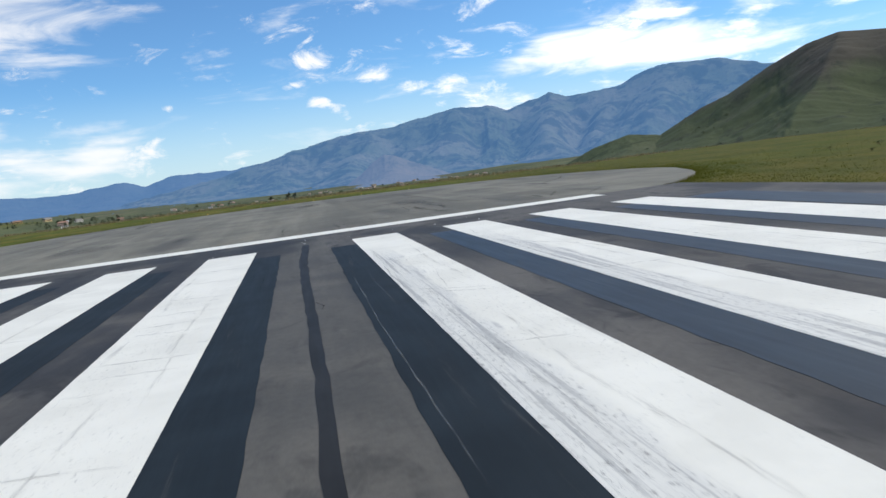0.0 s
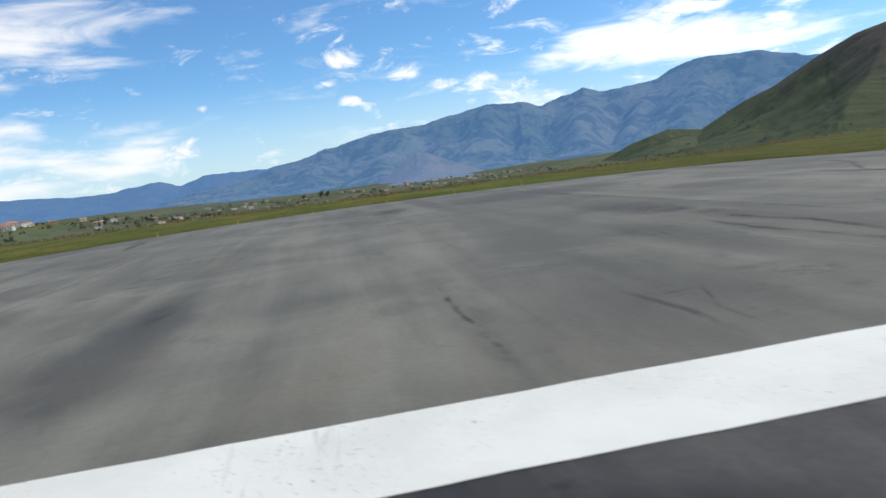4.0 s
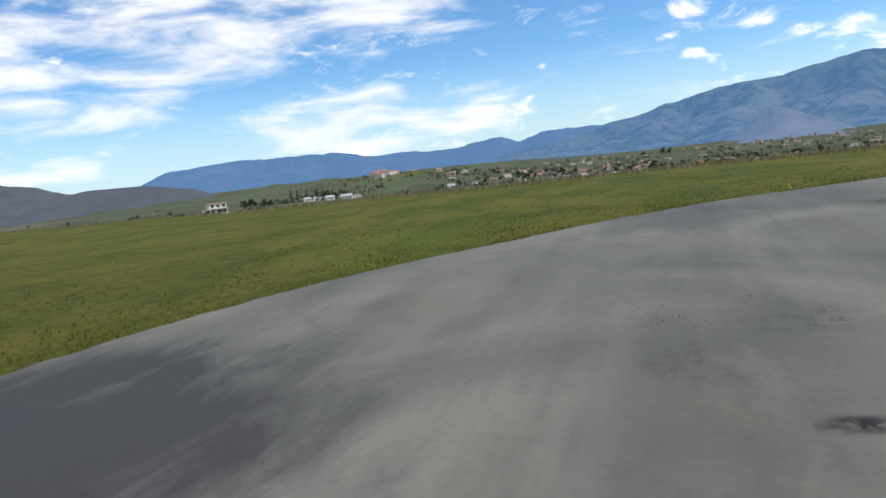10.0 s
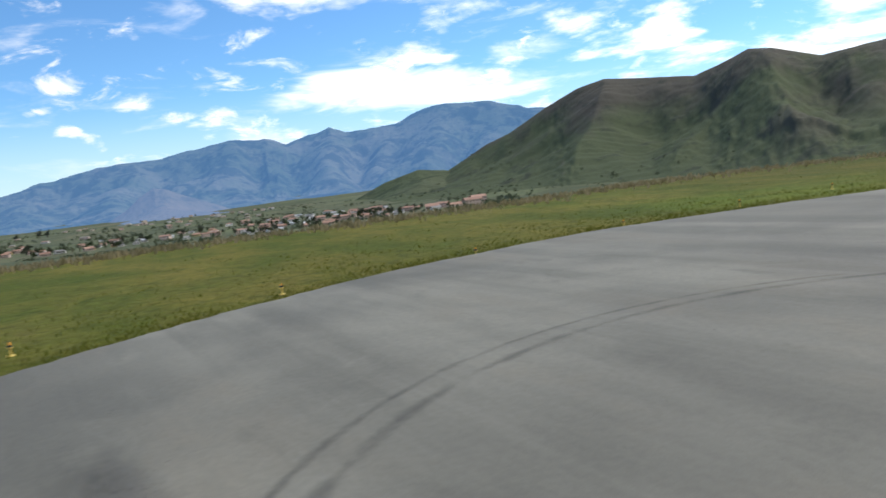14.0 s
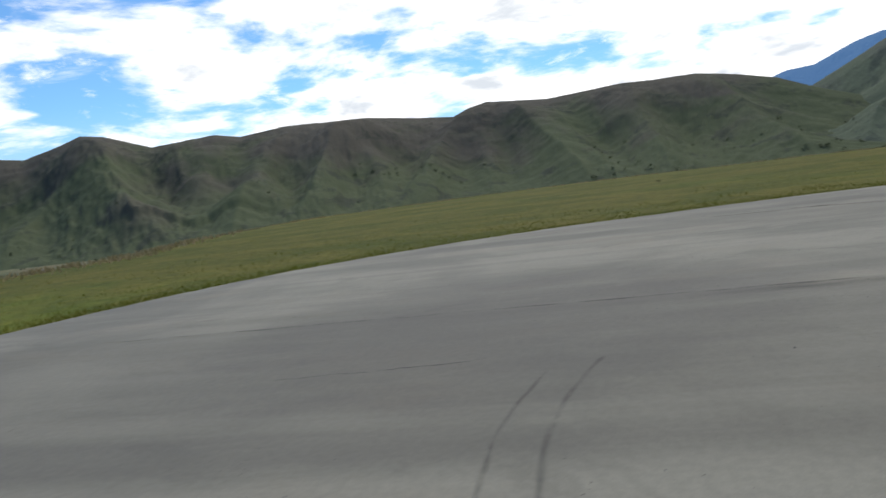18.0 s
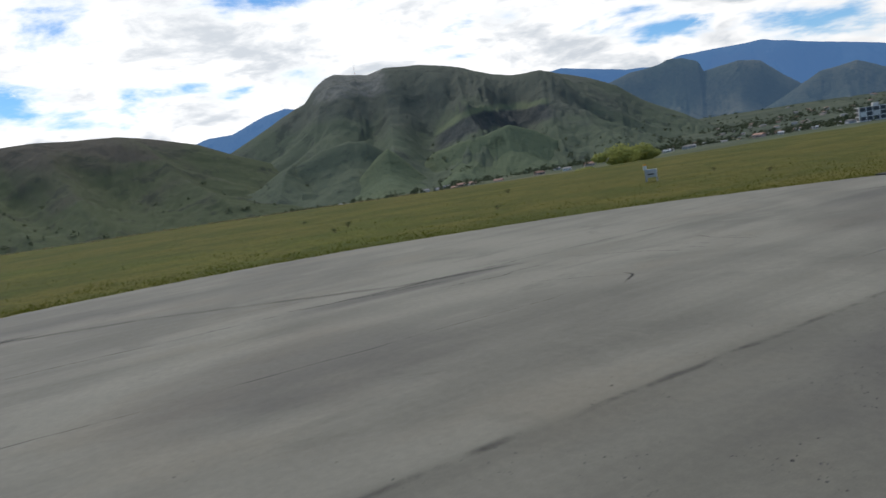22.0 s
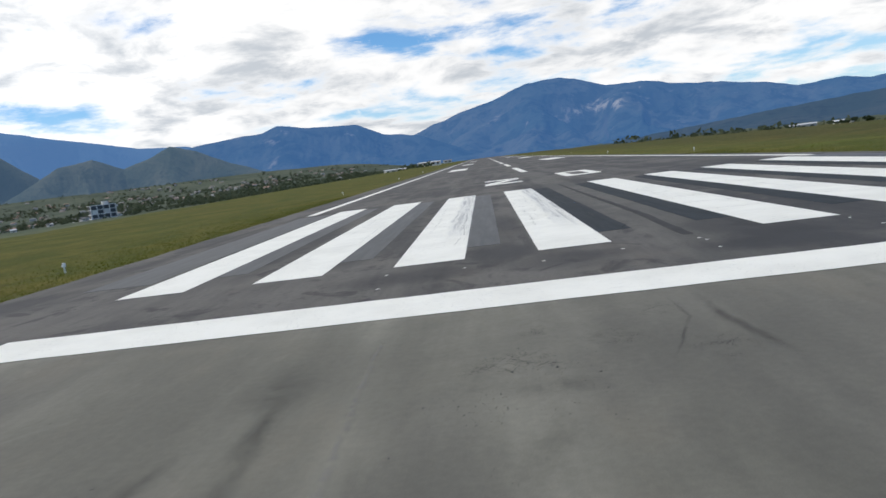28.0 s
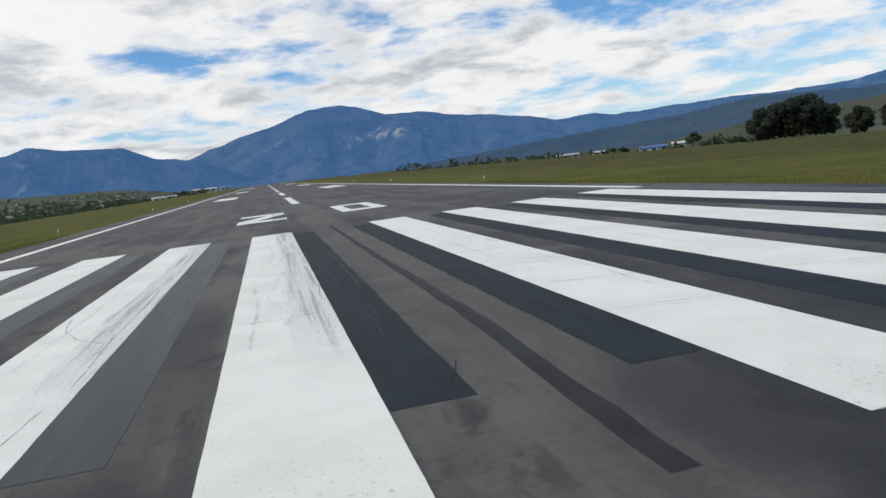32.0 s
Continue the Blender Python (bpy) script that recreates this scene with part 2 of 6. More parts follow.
def asphalt(dark, light, warm, streaky, stains=(), contrast=1.0, blotchy=False, lane=None, matt=0.66, stain=(0.062, 0.059, 0.056)):
    def build(gr, p):
        lanes = gr.noise(gr.stretch(p, (0.55, 0.045, 1)), 1.0, 5, 0.6, 0.5)
        bands = gr.noise(gr.stretch(p, (1.6, 0.10, 1), 2), 1.0, 4, 0.6, 0.3)
        soft = gr.noise(p, 0.16, 4, 0.55, 0.8)
        blot = gr.noise(gr.stretch(p, (1.0, 0.5, 1), 12), 0.42, 5, 0.6)
        grain = gr.noise(p, 55.0, 3, 0.7)
        grit = gr.noise(p, 9.0, 4, 0.7)
        t = gr.math("ADD", gr.math("MULTIPLY", lanes, streaky), gr.math("MULTIPLY", soft, 1.0 - streaky))
        c = gr.mix(gr.ramp(t, 0.5 - 0.16 / contrast, 0.5 + 0.16 / contrast), dark, light)
        c = gr.mix(gr.math("MULTIPLY", gr.ramp(bands, 0.56, 0.72), 0.30 * contrast), c, dark)
        c = gr.mix(gr.math("MULTIPLY", gr.ramp(blot, 0.5, 0.72), 0.6), c, warm)
        spots = gr.noise(gr.stretch(p, (1.0, 0.55, 1), -8, (7.0, 3.0, 0.0)), 0.75, 6, 0.66, 0.7)
        c = gr.mix(gr.math("MULTIPLY", gr.ramp(spots, 0.54, 0.74), 0.45), c, tuple(v * 0.8 for v in dark))
        c = gr.mix(gr.math("MULTIPLY", gr.ramp(spots, 0.44, 0.28), 0.30), c, tuple(v * 1.12 for v in light))
        c = gr.mix(gr.math("MULTIPLY", gr.ramp(blot, 0.42, 0.2), 0.45 * contrast), c, tuple(v * 0.75 for v in dark))
        if blotchy:
            dark_spots = gr.noise(gr.stretch(p, (1.0, 0.7, 1)), 0.8, 6, 0.68, 0.9)
            c = gr.mix(gr.math("MULTIPLY", gr.ramp(dark_spots, 0.52, 0.66), 0.8), c, tuple(v * 0.7 for v in dark))
            pale = gr.noise(gr.stretch(p, (1.2, 0.4, 1), 25), 1.1, 6, 0.7, 0.5)
            c = gr.mix(gr.math("MULTIPLY", gr.ramp(pale, 0.60, 0.72), 0.35), c, (0.15, 0.14, 0.125))
        if lane:
            side = gr.add("ShaderNodeSeparateXYZ", {0: p})
            side_x = gr.math("ADD", side.outputs[0], gr.math("MULTIPLY_ADD", grit, 0.3, -0.15))
            within = gr.math("MULTIPLY", gr.math("MULTIPLY", gr.ramp(side_x, lane[0] - 0.1, lane[0] + 0.1), gr.ramp(side_x, lane[1] + 1.5, lane[1])), gr.ramp(side.outputs[1], lane[2] + 4.0, lane[2]))
            c = gr.mix(gr.math("MULTIPLY", within, 0.36), c, tuple(v * 0.85 for v in dark))
        if blotchy:
            mid_x = gr.math("ABSOLUTE", gr.add("ShaderNodeSeparateXYZ", {0: p}).outputs[0])
            mid_x = gr.math("ADD", mid_x, gr.math("MULTIPLY_ADD", blot, 0.6, -0.3))
            c = gr.mix(gr.math("MULTIPLY", gr.ramp(mid_x, 1.15, 0.75), 0.36), c, (0.120, 0.115, 0.098))
        if stains:
            xyz = gr.add("ShaderNodeSeparateXYZ", {0: p})
            edge = gr.noise(gr.stretch(p, (1.0, 0.4, 1)), 0.9, 5, 0.65, 0.4)
            total = 0.0
            for x, y, w, h, k in stains:
                dx = gr.math("MULTIPLY_ADD", xyz.outputs[0], 1 / w, -x / w)
                dy = gr.math("MULTIPLY_ADD", xyz.outputs[1], 1 / h, -y / h)
                d = gr.math("ADD", gr.math("MULTIPLY", dx, dx), gr.math("MULTIPLY", dy, dy))
                one = gr.math("MULTIPLY", gr.ramp(gr.math("ADD", d, gr.math("MULTIPLY_ADD", edge, 3.0, -1.5)), 2.2, 0.0), k)
                total = gr.math("MAXIMUM", one, total)
            c = gr.mix(gr.math("MULTIPLY", total, 0.75, clamp=True), c, stain)
        c = gr.mix(0.18 if blotchy else 0.12, c, gr.mix(gr.ramp(grain, 0.3, 0.7), (0.2, 0.2, 0.2), (0.8, 0.8, 0.8)), "OVERLAY")
        c = gr.mix(0.22 if blotchy else 0.13, c, gr.mix(gr.ramp(grit, 0.3, 0.7), (0.25, 0.25, 0.25), (0.75, 0.75, 0.75)), "OVERLAY")
        return {"color": c, "bump": gr.math("ADD", grain, grit), "strength": 0.15, "dist": 0.005, "rough": gr.math("MULTIPLY_ADD", soft, 0.25, matt)}
    return build


RUNWAY_STAINS = [(0.9, 2.7, 1.1, 0.9, 1.3), (2.0, 3.9, 1.3, 1.0, 1.2), (-4.6, 5.6, 0.7, 1.8, 1.15), (-6.6, 3.4, 1.6, 0.9, 0.9), (4.4, 8.0, 0.7, 3.0, 0.9), (8.1, 7.0, 0.8, 3.0, 0.8), (10.0, 3.2, 2.4, 0.9, 0.8), (-3.0, 3.6, 1.2, 0.7, 0.7), (1.2, 3.0, 1.3, 1.1, 1.0), (3.0, 3.2, 1.0, 0.8, 0.9), (4.6, 5.4, 0.9, 0.9, 0.7), (6.5, 3.0, 1.8, 1.0, 0.8), (1.3, 6.0, 1.0, 2.0, 0.85), (3.2, 6.4, 0.6, 1.8, 0.6), (-9.0, 8.0, 0.8, 1.6, 0.7), (-4.3, 12.0, 0.5, 4.0, 0.6), (-8.0, 16.0, 0.5, 7.0, 0.6), (-11.6, 14.0, 0.6, 7.0, 0.7), (-3.8, 3.4, 0.7, 0.9, 0.6), (9.0, 12.0, 0.6, 7.0, 0.6), (5.4, 18.0, 0.4, 8.0, 0.5)]

M = {}
M["pad"] = material("weathered_asphalt", asphalt((0.120, 0.116, 0.094), (0.222, 0.214, 0.174), (0.186, 0.168, 0.128), 0.42, STAINS_AND_DARK_AREAS, 1.1, lane=(-10.05, -3.5, -13.0)), spec=0.25)
M["runway"] = material("runway_asphalt", asphalt((0.030, 0.029, 0.029), (0.110, 0.103, 0.092), (0.122, 0.107, 0.088), 0.45, RUNWAY_STAINS, 1.7, True, None, 0.60, (0.022, 0.022, 0.023)), spec=0.32)


def white_paint(gr, p):
    wear = gr.noise(gr.stretch(p, (1.6, 0.10, 1)), 3.0, 9, 0.75, 0.5)
    where = gr.noise(gr.stretch(p, (1.0, 0.35, 1)), 0.45, 3, 0.5)
    scuff = gr.noise(gr.stretch(p, (0.45, 2.4, 1), 7), 2.0, 9, 0.78, 0.5)
    chips = gr.noise(p, 16.0, 6, 0.8, 0.3)
    grime = gr.noise(p, 0.55, 5, 0.6)
    fine = gr.noise(p, 38, 3, 0.7)
    c = gr.mix(gr.ramp(grime, 0.35, 0.7), (0.83, 0.82, 0.74), (0.74, 0.73, 0.655))
    rub = gr.math("MULTIPLY", gr.ramp(wear, 0.54, 0.68), gr.ramp(where, 0.52, 0.70))
    c = gr.mix(gr.math("MULTIPLY", rub, 0.62), c, (0.36, 0.355, 0.335))
    c = gr.mix(gr.math("MULTIPLY", gr.ramp(scuff, 0.64, 0.71), 0.7), c, (0.25, 0.25, 0.24))
    c = gr.mix(gr.math("MULTIPLY", gr.math("MULTIPLY", gr.ramp(chips, 0.59, 0.65), gr.ramp(where, 0.36, 0.60)), 0.8), c, (0.12, 0.12, 0.115))
    xyz = gr.add("ShaderNodeSeparateXYZ", {0: p})
    inward = gr.math("MODULO", gr.math("MULTIPLY_ADD", xyz.outputs[0], -1.0, -1.825), 3.638)
    inward = gr.math("ADD", inward, gr.math("MULTIPLY_ADD", grime, 0.8, -0.4))
    band = gr.math("MULTIPLY", gr.math("MULTIPLY", gr.ramp(inward, 0.85, 0.62), gr.ramp(xyz.outputs[0], -1.5, -1.8)), gr.math("MULTIPLY", gr.ramp(xyz.outputs[0], -8.6, -7.0), gr.ramp(xyz.outputs[1], 9.0, 14.0)))
    ripple = gr.noise(gr.stretch(p, (2.4, 0.8, 1), -4), 6.5, 9, 0.78, 0.5)
    ruts = gr.noise(gr.stretch(p, (3.2, 0.07, 1), 1.5), 2.2, 6, 0.7, 0.25)
    specks = gr.noise(gr.stretch(p, (1.6, 0.9, 1)), 11.0, 8, 0.8, 0.6)
    c = gr.mix(gr.math("MULTIPLY", band, 0.5), c, (0.60, 0.605, 0.58))
    c = gr.mix(gr.math("MULTIPLY", band, gr.math("MULTIPLY", gr.ramp(ruts, 0.48, 0.62), 0.72)), c, (0.33, 0.335, 0.33))
    c = gr.mix(gr.math("MULTIPLY", band, gr.math("MULTIPLY", gr.ramp(ripple, 0.56, 0.66), 0.35)), c, (0.26, 0.265, 0.265))
    c = gr.mix(gr.math("MULTIPLY", band, gr.math("MULTIPLY", gr.ramp(specks, 0.55, 0.61), 0.75)), c, (0.16, 0.16, 0.155))
    return {"color": c, "bump": fine, "strength": 0.25, "dist": 0.004, "rough": 0.62}


def dark_paint(tone, wearing, sheen=0.48):
    def build(gr, p):
        wear = gr.noise(gr.stretch(p, (1.5, 0.1, 1)), 2.5, 7, 0.7, 0.3)
        soft = gr.noise(p, 0.7, 4, 0.6)
        c = gr.mix(gr.ramp(soft, 0.3, 0.7), tone, tuple(v * 1.5 for v in tone))
        c = gr.mix(gr.math("MULTIPLY", gr.ramp(wear, 0.58, 0.75), wearing), c, (0.13, 0.125, 0.12))
        return {"color": c, "rough": gr.math("MULTIPLY_ADD", wear, 0.25, sheen)}
    return build


M["white"] = material("worn_white_marking", white_paint, spec=0.4)
M["black"] = material("blacked_out_marking", dark_paint((0.012, 0.017, 0.021), 0.35, 0.56), spec=0.16)
M["greyed"] = material("greyed_out_marking", dark_paint((0.015, 0.019, 0.023), 0.40, 0.36), spec=0.36)
M["seal"] = material("bitumen_seal", dark_paint((0.020, 0.020, 0.020), 0.35), spec=0.12)


def ragged(tone, scale, lo, hi, strength, stretch=(1, 1, 1)):
    """A mark with torn, faded edges."""
    def build(gr, p):
        n = gr.noise(gr.stretch(p, stretch), scale, 6, 0.7, 0.5)
        fade = gr.add("ShaderNodeAttribute", attribute_name="fade").outputs["Fac"]
        return {"color": tone, "rough": 0.8, "alpha": gr.math("MULTIPLY", gr.math("MULTIPLY", gr.ramp(n, lo, hi), gr.ramp(fade, 0.0, 1.0)), strength)}
    return build


M["tyre"] = material("rubber_mark", ragged((0.06, 0.06, 0.058), 1.4, 0.25, 0.65, 0.30))
M["faded"] = material("faded_rubber_mark", ragged((0.06, 0.059, 0.056), 0.9, 0.28, 0.66, 0.44, (1.0, 0.5, 1)))
M["scuff"] = material("rubber_scuff", ragged((0.14, 0.14, 0.138), 5.0, 0.42, 0.66, 0.24, (3.0, 0.25, 1)))
M["scratch"] = material("pale_scratch", ragged((0.30, 0.32, 0.33), 3.0, 0.35, 0.62, 0.38, (1.0, 0.3, 1)))
M["joint"] = material("paving_joint", ragged((0.06, 0.058, 0.054), 0.9, 0.38, 0.68, 0.55))
M["crack"] = material("crack_fill", ragged((0.030, 0.029, 0.028), 5.0, 0.34, 0.58, 0.85))


def ravelled(gr, p):
    """Dark crumbs in loose clusters."""
    where = gr.ramp(gr.noise(p, 3.6, 4, 0.6, 0.4), 0.40, 0.64)
    crumb = gr.ramp(gr.noise(p, 44.0, 3, 0.65), 0.51, 0.60)
    fade = gr.add("ShaderNodeAttribute", attribute_name="fade").outputs["Fac"]
    return {"color": (0.032, 0.031, 0.030), "rough": 0.85, "alpha": gr.math("MULTIPLY", gr.math("MULTIPLY", gr.math("MULTIPLY", where, crumb), fade), 0.95)}


M["crumble"] = material("ravelled_asphalt", ravelled)
M["smear"] = material("dark_smear", ragged((0.072, 0.070, 0.066), 1.1, 0.28, 0.72, 0.42, (1.0, 0.45, 1)))
M["pale_seam"] = material("pale_seam", ragged((0.30, 0.29, 0.26), 1.5, 0.30, 0.65, 0.45))
M["gravel"] = material("loose_gravel", lambda gr, p: gr.mix(gr.add("ShaderNodeNewGeometry").outputs["Random Per Island"], (0.035, 0.034, 0.033), (0.12, 0.115, 0.11)))


def grass(gr, p):
    big = gr.noise(p, 0.035, 5, 0.6, 0.6)
    mid = gr.noise(gr.stretch(p, (1, 0.6, 1), 30), 0.22, 6, 0.65, 0.4)
    fine = gr.noise(p, 3.2, 6, 0.75)
    clump = gr.noise(gr.stretch(p, (1, 1, 0.3)), 0.85, 5, 0.7, 0.6)
    c = gr.mix(gr.ramp(mid, 0.35, 0.68), (0.068, 0.081, 0.011), (0.124, 0.110, 0.022))
    c = gr.mix(gr.math("MULTIPLY", gr.ramp(big, 0.50, 0.66), 0.50), c, (0.140, 0.106, 0.026))
    south = gr.ramp(gr.add("ShaderNodeSeparateXYZ", {0: p}).outputs[1], -30.0, -62.0)
    c = gr.mix(gr.math("MULTIPLY", south, 0.5), c, gr.mix(gr.ramp(mid, 0.35, 0.65), (0.066, 0.096, 0.012), (0.160, 0.142, 0.028)))
    c = gr.mix(gr.math("MULTIPLY", gr.ramp(big, 0.44, 0.30), 0.6), c, (0.100, 0.150, 0.014))
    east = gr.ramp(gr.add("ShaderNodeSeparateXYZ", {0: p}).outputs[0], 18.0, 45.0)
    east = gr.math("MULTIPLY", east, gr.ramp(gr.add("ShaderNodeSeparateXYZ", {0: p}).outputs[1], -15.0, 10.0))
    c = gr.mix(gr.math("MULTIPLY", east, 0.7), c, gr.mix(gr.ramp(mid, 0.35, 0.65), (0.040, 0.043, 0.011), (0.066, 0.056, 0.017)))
    west = gr.ramp(gr.add("ShaderNodeSeparateXYZ", {0: p}).outputs[0], -12.0, -30.0)
    c = gr.mix(gr.math("MULTIPLY", west, 0.75), c, gr.mix(gr.ramp(mid, 0.35, 0.65), (0.056, 0.066, 0.008), (0.098, 0.090, 0.016)))
    c = gr.mix(gr.math("MULTIPLY", gr.ramp(clump, 0.52, 0.70), 0.65), c, (0.036, 0.056, 0.008))
    c = gr.mix(gr.math("MULTIPLY", gr.ramp(clump, 0.42, 0.28), 0.35), c, (0.165, 0.145, 0.040))
    c = gr.mix(0.5, c, gr.mix(gr.ramp(fine, 0.25, 0.75), (0.18, 0.18, 0.18), (0.85, 0.85, 0.85)), "OVERLAY")
    return {"color": c, "bump": gr.math("ADD", fine, mid), "strength": 0.8, "dist": 0.12}


def valley(gr, p):
    big = gr.noise(p, 0.0035, 6, 0.6, 0.4)
    mid = gr.noise(p, 0.014, 6, 0.65, 0.5)
    fine = gr.noise(p, 0.09, 5, 0.7)
    field = gr.add("ShaderNodeTexVoronoi", {"Vector": gr.stretch(p, (1, 1, 0), 25), "Scale": 0.009}).outputs["Color"]
    shade = gr.add("ShaderNodeSeparateColor", {0: field}).outputs[0]
    c = gr.mix(gr.ramp(mid, 0.38, 0.64), (0.074, 0.088, 0.048), (0.122, 0.128, 0.070))
    c = gr.mix(gr.math("MULTIPLY", gr.ramp(shade, 0.5, 0.9), 0.55), c, (0.125, 0.150, 0.072))
    c = gr.mix(gr.math("MULTIPLY", gr.ramp(big, 0.55, 0.68), 0.6), c, (0.18, 0.155, 0.10))
    c = gr.mix(gr.math("MULTIPLY", gr.ramp(fine, 0.55, 0.68), 0.75), c, (0.026, 0.040, 0.018))
    north = gr.ramp(gr.add("ShaderNodeSeparateXYZ", {0: p}).outputs[1], 180.0, 520.0)
    woods = gr.mix(gr.ramp(mid, 0.40, 0.62), (0.050, 0.068, 0.048), (0.088, 0.104, 0.070))
    woods = gr.mix(gr.math("MULTIPLY", gr.ramp(big, 0.56, 0.68), 0.6), woods, (0.115, 0.13, 0.08))
    woods = gr.mix(gr.math("MULTIPLY", gr.ramp(fine, 0.50, 0.64), 0.7), woods, (0.036, 0.050, 0.038))
    c = gr.mix(gr.math("MULTIPLY", north, 0.92), c, woods)
    return {"color": c, "bump": fine, "strength": 0.6, "dist": 2.0}


# one ground: mown grass on the field, farmland below it
def ground_build(gr, p):
    a, b = grass(gr, p), valley(gr, p)
    mid = gr.add("ShaderNodeVectorMath", {0: p, 1: (0, 25, 0)}, operation="ADD").outputs[0]
    z = gr.add("ShaderNodeSeparateXYZ", {0: p}).outputs[2]
    wob = gr.math("ADD", z, gr.math("MULTIPLY_ADD", gr.noise(mid, 0.03, 3, 0.6), 6.0, -3.0))
    k = gr.ramp(wob, -4.0, -12.0)
    spot = gr.add("ShaderNodeSeparateXYZ", {0: p})
    west = gr.ramp(gr.math("MULTIPLY", spot.outputs[0], -1.0), 90.0, 140.0)
    k = gr.math("MAXIMUM", k, gr.math("MULTIPLY", west, gr.ramp(spot.outputs[1], 120.0, 260.0)))
    return {"color": gr.mix(k, a["color"], b["color"]), "bump": a["bump"], "strength": 0.6, "dist": 0.12}


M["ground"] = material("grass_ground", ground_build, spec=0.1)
M["blade"] = material("grass_blades", lambda gr, p: {"color": gr.mix(gr.noise(p, 0.3, 4, 0.6), gr.mix(gr.add("ShaderNodeNewGeometry").outputs["Random Per Island"], (0.085, 0.110, 0.012), (0.190, 0.165, 0.040)), (0.105, 0.118, 0.018)), "thin": 0.4}, spec=0.1)

M["tuft"] = material("tuft_grass_blades", lambda gr, p: {"color": gr.mix(gr.add("ShaderNodeNewGeometry").outputs["Random Per Island"], (0.085, 0.108, 0.012), (0.150, 0.150, 0.030)), "thin": 0.4}, spec=0.1)
M["dry_blade"] = material("dry_grass_blades", lambda gr, p: {"color": gr.mix(gr.add("ShaderNodeNewGeometry").outputs["Random Per Island"], (0.17, 0.15, 0.07), (0.33, 0.27, 0.16)), "thin": 0.4}, spec=0.1)


def hillside(low_c, high_c, scrub, rock, air=None, scale=1.0, scrub_lo=0.52, rock_lo=0.66, rise=None, crag=(0.046, 0.048, 0.046), bare=None, speck=0.55, relief=0.45):
    """Grass, scrub and rock; rise = heights between which grass gives way to drier slopes. Far slopes get an even blue
    glow in place of haze.
    """
    def build(gr, p):
        big = gr.noise(p, 0.0042 * scale, 5, 0.6, 0.5)
        mid = gr.noise(gr.stretch(p, (1, 1, 0.6)), 0.016 * scale, 7, 0.66, 0.6)
        fine = gr.noise(p, 0.075 * scale, 6, 0.7, 0.3)
        geo = gr.add("ShaderNodeNewGeometry")
        if rise:
            z = gr.add("ShaderNodeSeparateXYZ", {0: p}).outputs[2]
            span = rise[1] - rise[0]
            z = gr.math("MULTIPLY_ADD", big, span * 4.0, gr.math("SUBTRACT", z, span * 2.0))
            c = gr.mix(gr.ramp(z, *rise), low_c, high_c)
        else:
            c = gr.mix(gr.ramp(big, 0.34, 0.66), low_c, high_c)
        c = gr.mix(gr.math("MULTIPLY", gr.ramp(mid, scrub_lo, scrub_lo + 0.12), 0.7), c, scrub)
        c = gr.mix(gr.math("MULTIPLY", gr.ramp(fine, 0.54, 0.68), speck), c, scrub)
        c = gr.mix(gr.math("MULTIPLY", gr.ramp(gr.noise(p, 0.009 * scale, 6, 0.7, 0.8), rock_lo, rock_lo + 0.08), 0.6), c, rock)
        steep = gr.add("ShaderNodeSeparateXYZ", {0: geo.outputs["Normal"]}).outputs[2]
        steep = gr.math("ADD", steep, gr.math("MULTIPLY_ADD", mid, 0.3, -0.15))
        c = gr.mix(gr.math("MULTIPLY", gr.ramp(steep, 0.66, 0.50), 0.8), c, crag)
        if bare:
            c = bare(gr, p, mid, fine, c)
        out = {"color": c, "bump": gr.math("ADD", gr.math("MULTIPLY", mid, 1.6), fine), "strength": relief, "dist": 6.0 / scale}
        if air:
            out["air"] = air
        return out
    return build


SCAR_AT = (369.6, 3.0, 3950.0)
SCAR = tuple(Vector((0.0, -20.0, 2.5)) + heading(SCAR_AT[0], SCAR_AT[1]) * SCAR_AT[2])


